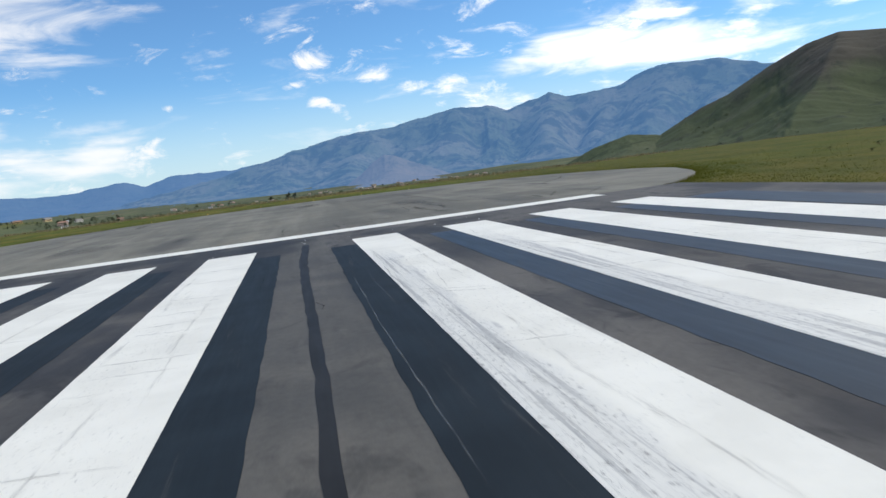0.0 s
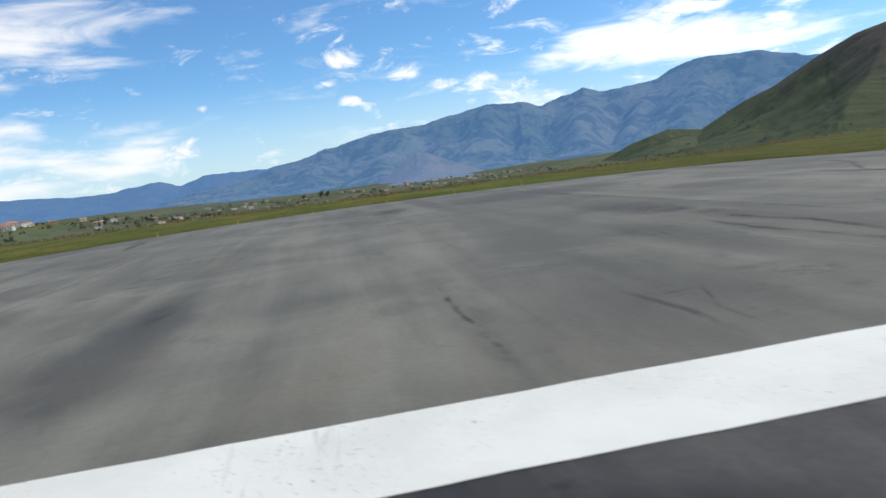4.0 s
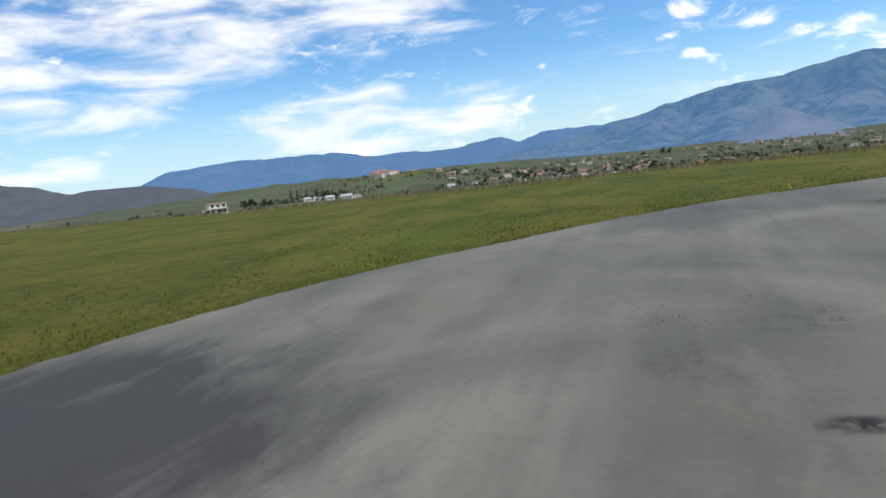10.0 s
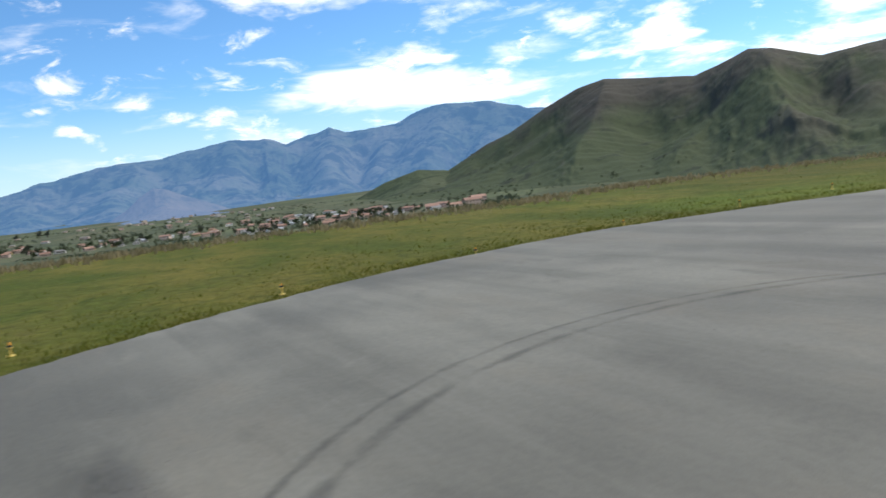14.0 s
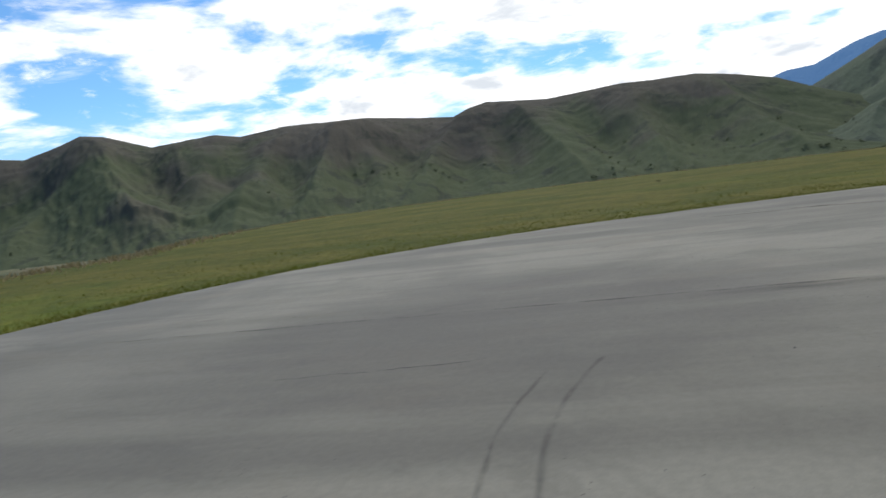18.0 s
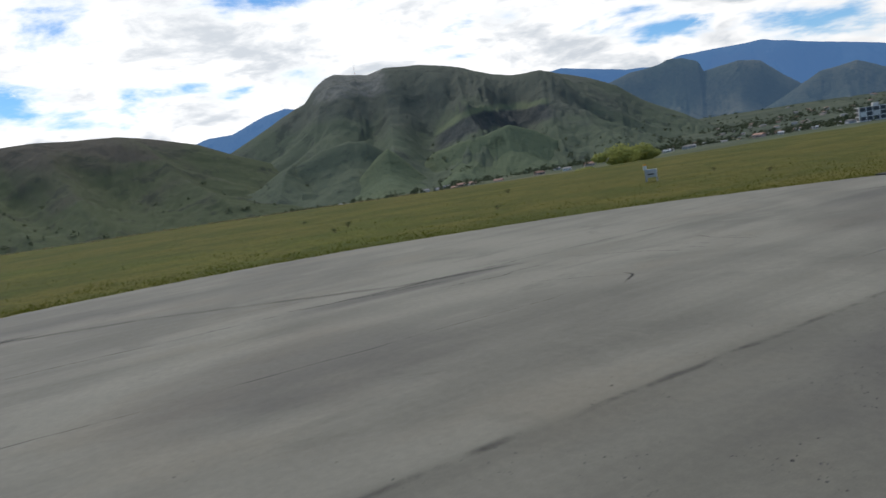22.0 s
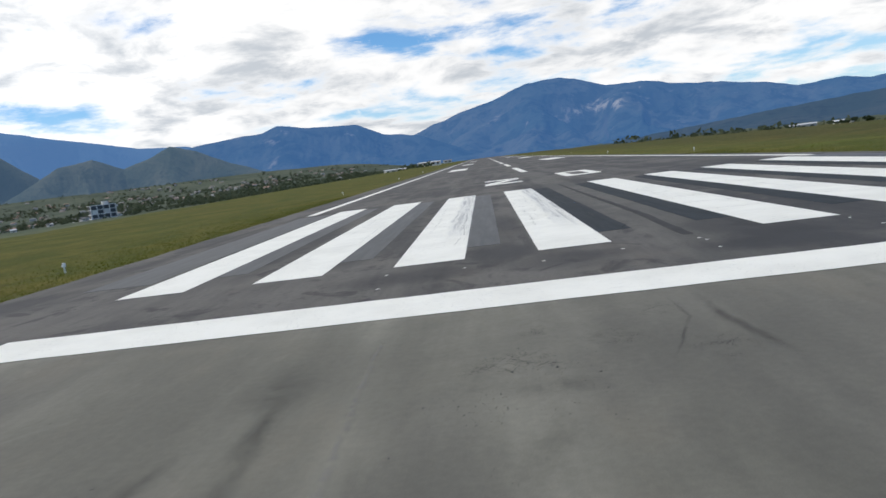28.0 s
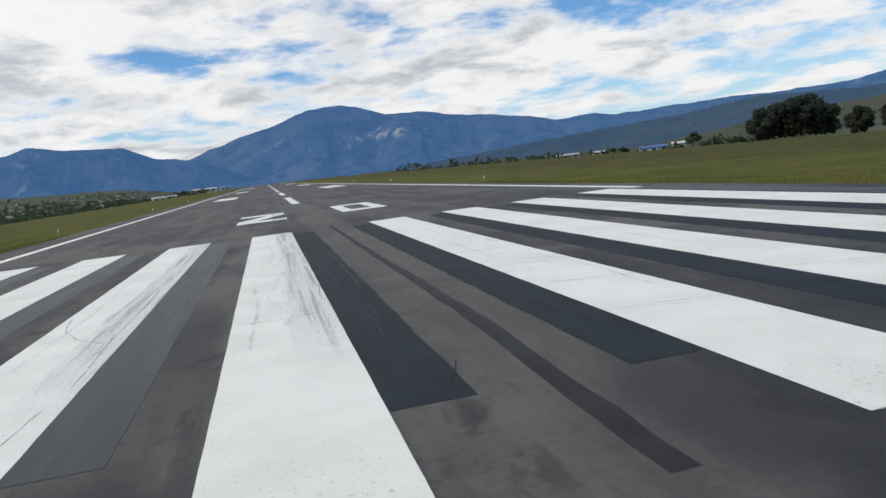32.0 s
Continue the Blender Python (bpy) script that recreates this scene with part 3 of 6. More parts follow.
def summit_rock(gr, p, mid, fine, c):
    """Bare grey rock round the western summit and a dark rock band under a grassy bench."""
    across = gr.add("ShaderNodeVectorMath", {0: p, 1: tuple(heading(293.6 + 90.0))}, operation="DOT_PRODUCT").outputs["Value"]
    across = gr.math("ADD", across, gr.math("MULTIPLY_ADD", mid, 50.0, -33.0))
    height = gr.add("ShaderNodeSeparateXYZ", {0: p}).outputs[2]
    height = gr.math("ADD", height, gr.math("MULTIPLY_ADD", mid, 50.0, -25.0))
    far = gr.math("MULTIPLY", gr.math("MULTIPLY", gr.ramp(across, -85.0, -60.0), gr.ramp(across, 92.0, 66.0)), gr.ramp(height, 156.0, 176.0))
    rocky = gr.mix(gr.ramp(fine, 0.3, 0.7), (0.13, 0.135, 0.12), (0.25, 0.25, 0.225))
    c = gr.mix(gr.math("MULTIPLY", far, 0.7), c, rocky)
    side = heading(305.0 + 90.0)
    s = gr.add("ShaderNodeVectorMath", {0: p, 1: tuple(side)}, operation="DOT_PRODUCT").outputs["Value"]
    z = gr.add("ShaderNodeSeparateXYZ", {0: p}).outputs[2]
    z = gr.math("ADD", z, gr.math("MULTIPLY_ADD", mid, 24.0, -12.0))
    lip = gr.math("MULTIPLY_ADD", gr.ramp(s, -125.0, -20.0, False), 34.0, 58.0)
    within = gr.math("MULTIPLY", gr.ramp(s, -125.0, -95.0), gr.ramp(s, 112.0, 88.0))
    up_to = gr.math("SUBTRACT", lip, z)
    band = gr.math("MULTIPLY", gr.ramp(up_to, 0.0, 5.0), gr.ramp(up_to, 40.0, 28.0))
    c = gr.mix(gr.math("MULTIPLY", gr.math("MULTIPLY", band, within), 0.85), c, gr.mix(gr.ramp(fine, 0.35, 0.65), (0.042, 0.050, 0.054), (0.075, 0.082, 0.080)))
    bench = gr.math("MULTIPLY", gr.ramp(up_to, 1.0, -2.0), gr.ramp(up_to, -16.0, -7.0))
    return gr.mix(gr.math("MULTIPLY", gr.math("MULTIPLY", bench, within), 0.7), c, (0.16, 0.19, 0.11))


M["west"] = material("west_hillside", hillside((0.082, 0.100, 0.056), (0.092, 0.086, 0.070), (0.046, 0.052, 0.043), (0.125, 0.11, 0.09), scrub_lo=0.54, rise=(20, 120), crag=(0.070, 0.070, 0.060), speck=0.34, relief=0.25), spec=0.05)
M["rockhill"] = material("rocky_hillside", hillside((0.104, 0.126, 0.086), (0.108, 0.120, 0.096), (0.052, 0.066, 0.056), (0.135, 0.13, 0.115), scrub_lo=0.54, rise=(40, 170), crag=(0.082, 0.092, 0.080), bare=summit_rock, speck=0.45, relief=0.35), spec=0.05)
M["foot"] = material("green_foothill", hillside((0.108, 0.138, 0.086), (0.124, 0.150, 0.088), (0.052, 0.072, 0.044), (0.15, 0.13, 0.09), scrub_lo=0.57), spec=0.05)
M["knoll"] = material("green_knoll_grass", hillside((0.082, 0.104, 0.058), (0.098, 0.112, 0.066), (0.044, 0.058, 0.036), (0.12, 0.11, 0.08), scrub_lo=0.48), spec=0.05)
M["dry"] = material("dry_hillside", hillside((0.070, 0.078, 0.056), (0.092, 0.090, 0.068), (0.042, 0.050, 0.042), (0.13, 0.12, 0.10)), spec=0.05)
# most slopes from here on: distance haze put in as a bluish glow
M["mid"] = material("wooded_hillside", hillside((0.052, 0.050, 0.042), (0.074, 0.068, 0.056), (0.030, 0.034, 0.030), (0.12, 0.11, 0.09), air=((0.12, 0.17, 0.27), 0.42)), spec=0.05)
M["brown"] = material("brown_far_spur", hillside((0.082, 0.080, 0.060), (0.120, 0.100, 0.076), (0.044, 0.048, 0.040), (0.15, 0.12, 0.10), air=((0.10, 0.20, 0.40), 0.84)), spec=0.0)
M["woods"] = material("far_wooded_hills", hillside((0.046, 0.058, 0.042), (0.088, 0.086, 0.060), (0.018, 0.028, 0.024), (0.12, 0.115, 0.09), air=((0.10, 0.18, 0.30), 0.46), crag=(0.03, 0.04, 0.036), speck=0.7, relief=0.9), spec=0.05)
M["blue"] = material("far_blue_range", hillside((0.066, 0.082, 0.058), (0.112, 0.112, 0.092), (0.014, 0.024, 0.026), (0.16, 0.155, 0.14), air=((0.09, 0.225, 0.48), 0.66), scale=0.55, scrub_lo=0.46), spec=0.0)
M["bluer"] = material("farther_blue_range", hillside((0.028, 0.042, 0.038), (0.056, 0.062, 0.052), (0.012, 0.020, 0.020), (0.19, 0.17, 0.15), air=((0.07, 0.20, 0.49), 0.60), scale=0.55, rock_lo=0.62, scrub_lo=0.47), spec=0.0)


def landslide(gr, p, mid, fine, c):
    """The pale bare scar high on the peak's flank."""
    off = gr.add("ShaderNodeVectorMath", {0: p, 1: SCAR}, operation="SUBTRACT").outputs[0]
    off = gr.add("ShaderNodeVectorMath", {0: off, 1: (1.0, 0.25, 2.2)}, operation="MULTIPLY").outputs[0]
    d = gr.add("ShaderNodeVectorMath", {0: off}, operation="LENGTH").outputs["Value"]
    d = gr.math("ADD", d, gr.math("MULTIPLY_ADD", mid, 420.0, -210.0))
    return gr.mix(gr.math("MULTIPLY", gr.ramp(d, 130.0, 60.0), 0.8), c, (0.30, 0.26, 0.20))


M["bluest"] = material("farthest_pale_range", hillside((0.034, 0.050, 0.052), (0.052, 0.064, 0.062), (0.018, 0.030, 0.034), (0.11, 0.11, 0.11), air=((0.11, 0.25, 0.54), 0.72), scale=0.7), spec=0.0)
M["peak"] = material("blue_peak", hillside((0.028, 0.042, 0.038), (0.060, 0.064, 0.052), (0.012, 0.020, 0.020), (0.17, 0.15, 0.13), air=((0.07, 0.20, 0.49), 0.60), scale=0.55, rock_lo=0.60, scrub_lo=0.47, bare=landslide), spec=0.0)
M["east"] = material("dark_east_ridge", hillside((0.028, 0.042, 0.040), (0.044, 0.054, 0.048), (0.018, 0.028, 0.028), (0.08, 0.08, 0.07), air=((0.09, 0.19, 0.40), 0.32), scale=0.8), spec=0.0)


def plain(name, color, rough=0.7, vary=0.25, scale=3.0, metal=0.0, spec=0.3):
    def build(gr, p):
        n = gr.noise(p, scale, 5, 0.65)
        rnd = gr.add("ShaderNodeObjectInfo").outputs["Random"]
        a = tuple(v * (1 - vary) for v in color)
        b = tuple(min(1, v * (1 + vary)) for v in color)
        t = gr.math("ADD", gr.math("MULTIPLY", n, 0.6), gr.math("MULTIPLY", rnd, 0.4))
        return {"color": gr.mix(gr.ramp(t, 0.25, 0.75), a, b), "bump": n, "strength": 0.2, "dist": 0.01}
    return material(name, build, rough, metal, spec)


M["wall_white"] = plain("white_render", (0.68, 0.66, 0.62))
M["wall_cream"] = plain("cream_render", (0.60, 0.46, 0.27))
M["wall_pink"] = plain("pink_brick", (0.50, 0.39, 0.33))
M["wall_ochre"] = plain("ochre_render", (0.56, 0.44, 0.22))
M["wall_grey"] = plain("grey_render", (0.44, 0.42, 0.40))
M["wall_dun"] = plain("dun_render", (0.40, 0.34, 0.27))
M["roof_rust"] = plain("rusted_tin_roof", (0.26, 0.21, 0.18))
M["bay_shade"] = plain("bay_shade_fill", (0.10, 0.10, 0.105))
M["roof_tile"] = plain("clay_roof_tile", (0.34, 0.20, 0.145))
M["roof_tin"] = plain("tin_roof", (0.50, 0.51, 0.52), 0.45, 0.2)
M["roof_grey"] = plain("grey_fibre_roof", (0.24, 0.23, 0.22))
M["roof_blue"] = plain("blue_tin_roof", (0.07, 0.16, 0.40), 0.5)
M["glass"] = plain("dark_window", (0.03, 0.035, 0.04), 0.15, 0.3, spec=0.5)
M["timber"] = plain("dark_timber", (0.08, 0.055, 0.04))
M["bark"] = plain("bark", (0.09, 0.07, 0.05), 0.9, 0.3, 6)
M["metal"] = plain("galvanised_metal", (0.45, 0.46, 0.47), 0.4, 0.15, metal=0.8)
M["amber"] = plain("amber_lens", (0.75, 0.33, 0.03), 0.25, 0.1)
M["signal_yellow"] = plain("yellow_paint", (0.68, 0.50, 0.13), 0.5, 0.15)
M["black_plastic"] = plain("black_plastic", (0.025, 0.025, 0.025), 0.5, 0.2)
M["white_metal"] = plain("white_enamel", (0.74, 0.74, 0.72), 0.4, 0.1)
M["cabinet_grey"] = plain("grey_enamel", (0.38, 0.41, 0.46), 0.45, 0.12)
M["orange"] = plain("orange_paint", (0.65, 0.20, 0.04), 0.5, 0.1)


def leafy(name, dark, light):
    return material(name, lambda gr, p: {"color": gr.mix(gr.add("ShaderNodeNewGeometry").outputs["Random Per Island"], dark, gr.mix(gr.noise(p, 0.4, 3), dark, light)), "thin": 0.4}, 0.8, spec=0.1)


M["leaf"] = leafy("dark_foliage", (0.042, 0.060, 0.030), (0.096, 0.118, 0.054))
M["leaf_fresh"] = leafy("fresh_foliage", (0.30, 0.32, 0.09), (0.46, 0.46, 0.16))
M["leaf_scrub"] = leafy("scrub_foliage", (0.070, 0.088, 0.052), (0.118, 0.136, 0.078))
M["leaf_blue"] = leafy("gum_foliage", (0.046, 0.054, 0.038), (0.094, 0.100, 0.068))

# ---------- number helpers ----------
RNG = np.random.default_rng(7)
LATTICE = np.random.default_rng(11).random((256, 256))


def vnoise(x, y):
    xi, yi = np.floor(x).astype(int), np.floor(y).astype(int)
    fx, fy = x - xi, y - yi
    fx, fy = fx * fx * fx * (fx * (6 * fx - 15) + 10), fy * fy * fy * (fy * (6 * fy - 15) + 10)
    a, b = LATTICE[xi % 256, yi % 256], LATTICE[(xi + 1) % 256, yi % 256]
    c, d = LATTICE[xi % 256, (yi + 1) % 256], LATTICE[(xi + 1) % 256, (yi + 1) % 256]
    return (a * (1 - fx) + b * fx) * (1 - fy) + (c * (1 - fx) + d * fx) * fy


def fbm(x, y, octaves=5, gain=0.5):
    s, amp, tot = 0.0, 1.0, 0.0
    for k in range(octaves):
        s = s + amp * (vnoise(x * 2 ** k + 17.3 * k, y * 2 ** k + 5.1 * k) * 2 - 1)
        tot += amp
        amp *= gain
    return s / tot


def ridged(x, y, octaves=5, gain=0.5):
    s, amp, tot = 0.0, 1.0, 0.0
    for k in range(octaves):
        v = 1 - np.sqrt((vnoise(x * 2 ** k + 31.7 * k, y * 2 ** k + 3.3 * k) * 2 - 1) ** 2 + 0.012)
        s = s + amp * v * v
        tot += amp
        amp *= gain
    return s / tot


def smooth(lo, hi, v):
    t = np.clip((v - lo) / (hi - lo), 0, 1)
    return t * t * (3 - 2 * t)


def mesh_object(name, verts, faces, mat, parent=None, shade=False):
    me = bpy.data.meshes.new(name)
    me.from_pydata([tuple(map(float, v)) for v in verts], [], [tuple(map(int, f)) for f in faces])
    me.materials.append(mat)
    if shade:
        me.polygons.foreach_set("use_smooth", [True] * len(me.polygons))
    me.update()
    ob = new(name, me)
    if parent is not None:
        ob.parent = parent
    return ob


def part(name, bm, mat, parent, label=""):
    me = bpy.data.meshes.new(name)
    bm.to_mesh(me)
    bm.free()
    me.materials.append(mat)
    ob = new(name, me)
    ob.parent = parent
    if label:
        tagged(ob, label)
    return ob


def grid_faces(n, m, wrap=False):
    """Quads of a grid of n columns and m rows, column by column."""
    i, j = np.meshgrid(np.arange(n if wrap else n - 1), np.arange(m - 1), indexing="ij")
    k = (i + 1) % n
    return np.stack([i * m + j, k * m + j, k * m + j + 1, i * m + j + 1], -1).reshape(-1, 4)


def box(bm, x0, y0, z0, x1, y1, z1, bevel=0.0):
    r = bmesh.ops.create_cube(bm, size=1.0, matrix=Matrix.Translation(((x0 + x1) / 2, (y0 + y1) / 2, (z0 + z1) / 2)) @ Matrix.Diagonal((x1 - x0, y1 - y0, z1 - z0, 1)))
    if bevel:
        es = list({e for v in r["verts"] for e in v.link_edges})
        bmesh.ops.bevel(bm, geom=es, offset=bevel, segments=2, affect="EDGES")
    return bm


def tube(bm, x, y, z0, z1, r0, r1, seg=10):
    bmesh.ops.create_cone(bm, cap_ends=True, segments=seg, radius1=r0, radius2=r1, depth=z1 - z0, matrix=Matrix.Translation((x, y, (z0 + z1) / 2)))
    return bm


# ---------- the ground ----------
PAD_Y, PAD_R = -25.0, 30.5
RIM_AZ = np.array([0, 60, 100, 120, 135, 150, 165, 180, 195, 210, 225, 240, 262, 285, 310, 335, 360.0])
RIM_R = np.array([100, 90, 130, 160, 88, 66, 58, 52, 52, 58, 60, 88, 88, 84, 84, 100, 120.0])


def field_edge(x, y):
    """How far outside the level airfield a place lies."""
    az = np.degrees(np.arctan2(x, y - PAD_Y)) % 360
    disc = np.hypot(x, y - PAD_Y) - np.interp(az, RIM_AZ, RIM_R)
    dx = np.maximum(np.maximum(-66 - x, x - 70), 0)
    dy = np.maximum(np.maximum(-25 - y, y - 900), 0)
    return np.maximum(np.minimum(disc, np.hypot(dx, dy)), 0)


def ground_z(x, y):
    x, y = np.asarray(x, float), np.asarray(y, float)
    s = field_edge(x, y)
    r = np.hypot(x, y - PAD_Y)
    az = np.degrees(np.arctan2(x, y - PAD_Y)) % 360
    z = -0.10 + 0.10 * fbm(x * 0.06, y * 0.06, 3) * smooth(33, 45, r)
    deep = 0.55 + 0.45 * smooth(138, 190, az) - 0.4 * smooth(225, 330, az) + 0.4 * smooth(340, 360, az)
    z = z - deep * (9.0 * (1 - np.exp(-s / 42.0)) + 32.0 * smooth(0, 900, s)) + 6.0 * fbm(x * 0.004, y * 0.004, 4) * smooth(40, 500, s)
    z = z + 24 * np.exp(-(((x - 440) ** 2 + (y + 1110) ** 2) / 190.0 ** 2))
    z = z + 62 * smooth(650, 2600, r) * smooth(308, 322, az) * smooth(360, 348, az)
    z = z + 11 * smooth(1500, 3600, r) + 14 * smooth(3600, 4900, r)
    return z


radii = np.concatenate([np.linspace(0, 29, 4), np.linspace(30, 120, 60), 120 * (4950 / 120) ** np.linspace(0.02, 1, 110)])
secs = 480
A, R = np.meshgrid(np.arange(secs) / secs * 2 * np.pi, radii, indexing="ij")
X, Y = R * np.sin(A), R * np.cos(A) + PAD_Y
Z = ground_z(X, Y)
on_pave = (np.hypot(X, Y - PAD_Y) < PAD_R - 0.3) | ((X > -19) & (X < 16.6) & (Y > -1) & (Y < 1000))
Z = np.where(on_pave, -0.14, np.where(R < 33, np.minimum(Z, -0.03), Z))
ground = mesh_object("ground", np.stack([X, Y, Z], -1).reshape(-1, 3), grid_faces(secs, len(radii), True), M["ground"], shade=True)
tagged(ground, "olive green grass field falling away to valley farmland", "ground", kind="structure")


# ---------- hills and mountains ----------
def worn(z, top, cell, rounds, reach, depth, creep=0.10):
    """Rain-cut slopes: streams follow the steepest way down and deepen it, soil creep rounds the rest."""
    n, m = z.shape
    z = z.copy()
    idx = np.arange(n * m).reshape(n, m)
    strength = reach / (0.316 * rounds)
    for _ in range(rounds):
        pad_z = np.pad(z, 1, mode="edge")
        pad_i = np.pad(idx, 1, mode="edge")
        best, to, gap = np.zeros_like(z), idx.copy(), np.ones_like(z) * cell
        for di in (-1, 0, 1):
            for dj in (-1, 0, 1):
                if di or dj:
                    far = cell * math.hypot(di, dj)
                    fall = (z - pad_z[1 + di:1 + di + n, 1 + dj:1 + dj + m]) / far
                    more = fall > best
                    best = np.where(more, fall, best)
                    to = np.where(more, pad_i[1 + di:1 + di + n, 1 + dj:1 + dj + m], to)
                    gap = np.where(more, far, gap)
        to[:, 0] = idx[:, 0]
        order = np.argsort(-z, axis=None).tolist()
        rec = to.ravel().tolist()
        acc = [cell * cell] * (n * m)
        for i in order:
            r = rec[i]
            if r != i:
                acc[r] += acc[i]
        f = (strength * np.sqrt(np.array(acc)) / gap.ravel()).tolist()
        h = z.ravel().tolist()
        for i in reversed(order):
            r = rec[i]
            if r != i:
                h[i] = (h[i] + f[i] * h[r]) / (1.0 + f[i])
        z = np.array(h).reshape(n, m)
        pad_z = np.pad(z, 1, mode="edge")
        z = z + creep * (pad_z[2:, 1:-1] + pad_z[:-2, 1:-1] + pad_z[1:-1, 2:] + pad_z[1:-1, :-2] - 4 * z)
        z[:, -1] = top
    return z


def blurred(z, si, sj):
    for axis, sigma in ((0, si), (1, sj)):
        k = max(1, int(2.5 * sigma))
        bell = np.exp(-0.5 * (np.arange(-k, k + 1) / max(sigma, 0.3)) ** 2)
        z = np.apply_along_axis(lambda v: np.convolve(np.pad(v, k, mode="edge"), bell / bell.sum(), mode="valid"), axis, z)
    return z


def ridge(name, sky_line, dist, depth, base, mat, label, n=240, rows=44, rough=0.0, spurs=(), bumps=0.16, reach=1.0, rounds=14, power=0.85, carve=0.9, valleys=26, fade_at=0.7, terraces=(), reach_back=None, eye=(0.0, -20.0), grain=1.0, wander=0.04):
    """A mountain body whose crest follows (compass, elevation) pairs seen from eye; spurs are (compass at the crest, compass at the foot, height)."""
    pts_a, pts_e = np.array(sky_line[0::2], float), np.array(sky_line[1::2], float)
    az = np.linspace(pts_a[0], pts_a[-1], n)
    el = np.interp(az, pts_a, pts_e)
    reach_d = np.interp(az, reach_back[0::2], reach_back[1::2]) if reach_back else np.full(n, float(dist))
    d = reach_d * (1 + wander * fbm(az * 0.11, az * 0 + 2.0, 3))
    top_el = el + rough * fbm(az * 1.1, az * 0 + dist * 0.01, 4)
    crest = d * np.tan(np.radians(top_el)) + 2.5
    half = max(2, int(n * 1.6 / (pts_a[-1] - pts_a[0])))
    bell = np.exp(-np.linspace(-1.8, 1.8, 2 * half + 1) ** 2)
    mean_crest = np.convolve(np.pad(crest, half, mode="edge"), bell / bell.sum(), mode="valid")
    u = np.linspace(0, 1, rows)
    AZ, U = np.meshgrid(az, u, indexing="ij")
    D = d[:, None]
    near_top = smooth(0.68, 1.0, U)
    H = mean_crest[:, None] * (1 - near_top) + crest[:, None] * near_top
    tall = np.maximum(H - base, 2.0)
    along, dist_u = np.radians(AZ) * D, D - depth * (1 - U)
    size = depth * 0.75 * grain
    hump = (ridged(along / size + 0.5 * fbm(along / size, dist_u / size, 2), dist_u / size * 0.8 + 3.7, 5, 0.45) - 0.5) * smooth(0.0, 0.35, U) * smooth(1.0, 0.72, U)
    Zr = base + tall * (U ** power + bumps * hump + 0.02 * fbm(along / 40.0 / max(1.0, dist / 1500), dist_u / 40.0 / max(1.0, dist / 1500), 3) * smooth(1.0, 0.9, U))
    for top_az, foot_az, high in spurs:
        line = np.radians(top_az + (foot_az - top_az) * (1 - U) + 0.5 * fbm(U * 3.0, U * 0 + top_az, 2)) * D
        Zr = Zr + high * np.exp(-np.abs(along - line) / (depth * 0.11)) * smooth(0.0, 0.3, U) * smooth(1.0, 0.75, U)
    # valleys are cut on a coarse grid, so that they lie as far apart as the slope is long
    sim = max(12, int(round(valleys)))
    cols = max(8, int(round((pts_a[-1] - pts_a[0]) * math.pi / 180 * float(d.mean()) / (depth / (sim - 1)))))
    ci, cj = np.linspace(0, n - 1, cols).round().astype(int), np.linspace(0, rows - 1, sim).round().astype(int)
    coarse = Zr[np.ix_(ci, cj)]
    cut = coarse - worn(coarse, crest[ci], depth / (sim - 1), rounds, reach, depth, 0.16)
    cut = np.apply_along_axis(lambda col: np.interp(np.arange(rows), cj, col), 1, cut)
    cut = np.apply_along_axis(lambda row: np.interp(np.arange(n), ci, row), 0, cut)
    cut = blurred(cut, 0.42 * n / cols, 0.42 * rows / sim)
    Zr = Zr - carve * cut * smooth(1.02, fade_at, U)
    pitch = depth / sim * 1.2
    Zr = Zr + depth * 0.010 * (ridged(along / pitch + 0.6 * fbm(along / pitch, dist_u / pitch, 2), dist_u / pitch, 4, 0.5) - 0.5) * smooth(0.0, 0.1, U) * smooth(1.0, 0.9, U)
    for c_az, w_az, c_u, high, lean_u in terraces:
        lip = c_u + lean_u * (AZ - c_az) + 0.05 * fbm(AZ * 0.5, AZ * 0 + c_u, 3)
        Zr = Zr + high * smooth(lip - 0.018, lip + 0.018, U) * np.clip((1 - U) / (1 - c_u), 0, 1) * np.exp(-(((AZ - c_az) / w_az) ** 4))
    # nothing in front stands above the crest
    roof = 2.5 + dist_u * np.tan(np.radians(top_el))[:, None] - 0.012 * (1 - U) * depth
    Zr = np.where(U < 1, np.minimum(Zr, np.maximum(roof, base)), Zr)
    back = np.array([0.03, 0.10, 0.25])
    Zb = crest[:, None] - (crest[:, None] - base) * back * 1.6
    Db = d[:, None] + depth * back
    Zf, Df = np.full((n, 1), base - 45.0), dist_u[:, :1] - 60.0
    Zr, dist_u, AZ = np.concatenate([Zf, Zr, Zb], 1), np.concatenate([Df, dist_u, Db], 1), np.repeat(AZ[:, :1], rows + 4, 1)
    way_r = np.radians(AZ)
    Xr, Yr = eye[0] + dist_u * np.sin(way_r), eye[1] + dist_u * np.cos(way_r)
    ob = mesh_object(name, np.stack([Xr, Yr, Zr], -1).reshape(-1, 3), grid_faces(n, rows + 4), mat, shade=True)
    return tagged(ob, label, "mountain" if "mountain" in name or "range" in name else "hill", kind="structure")


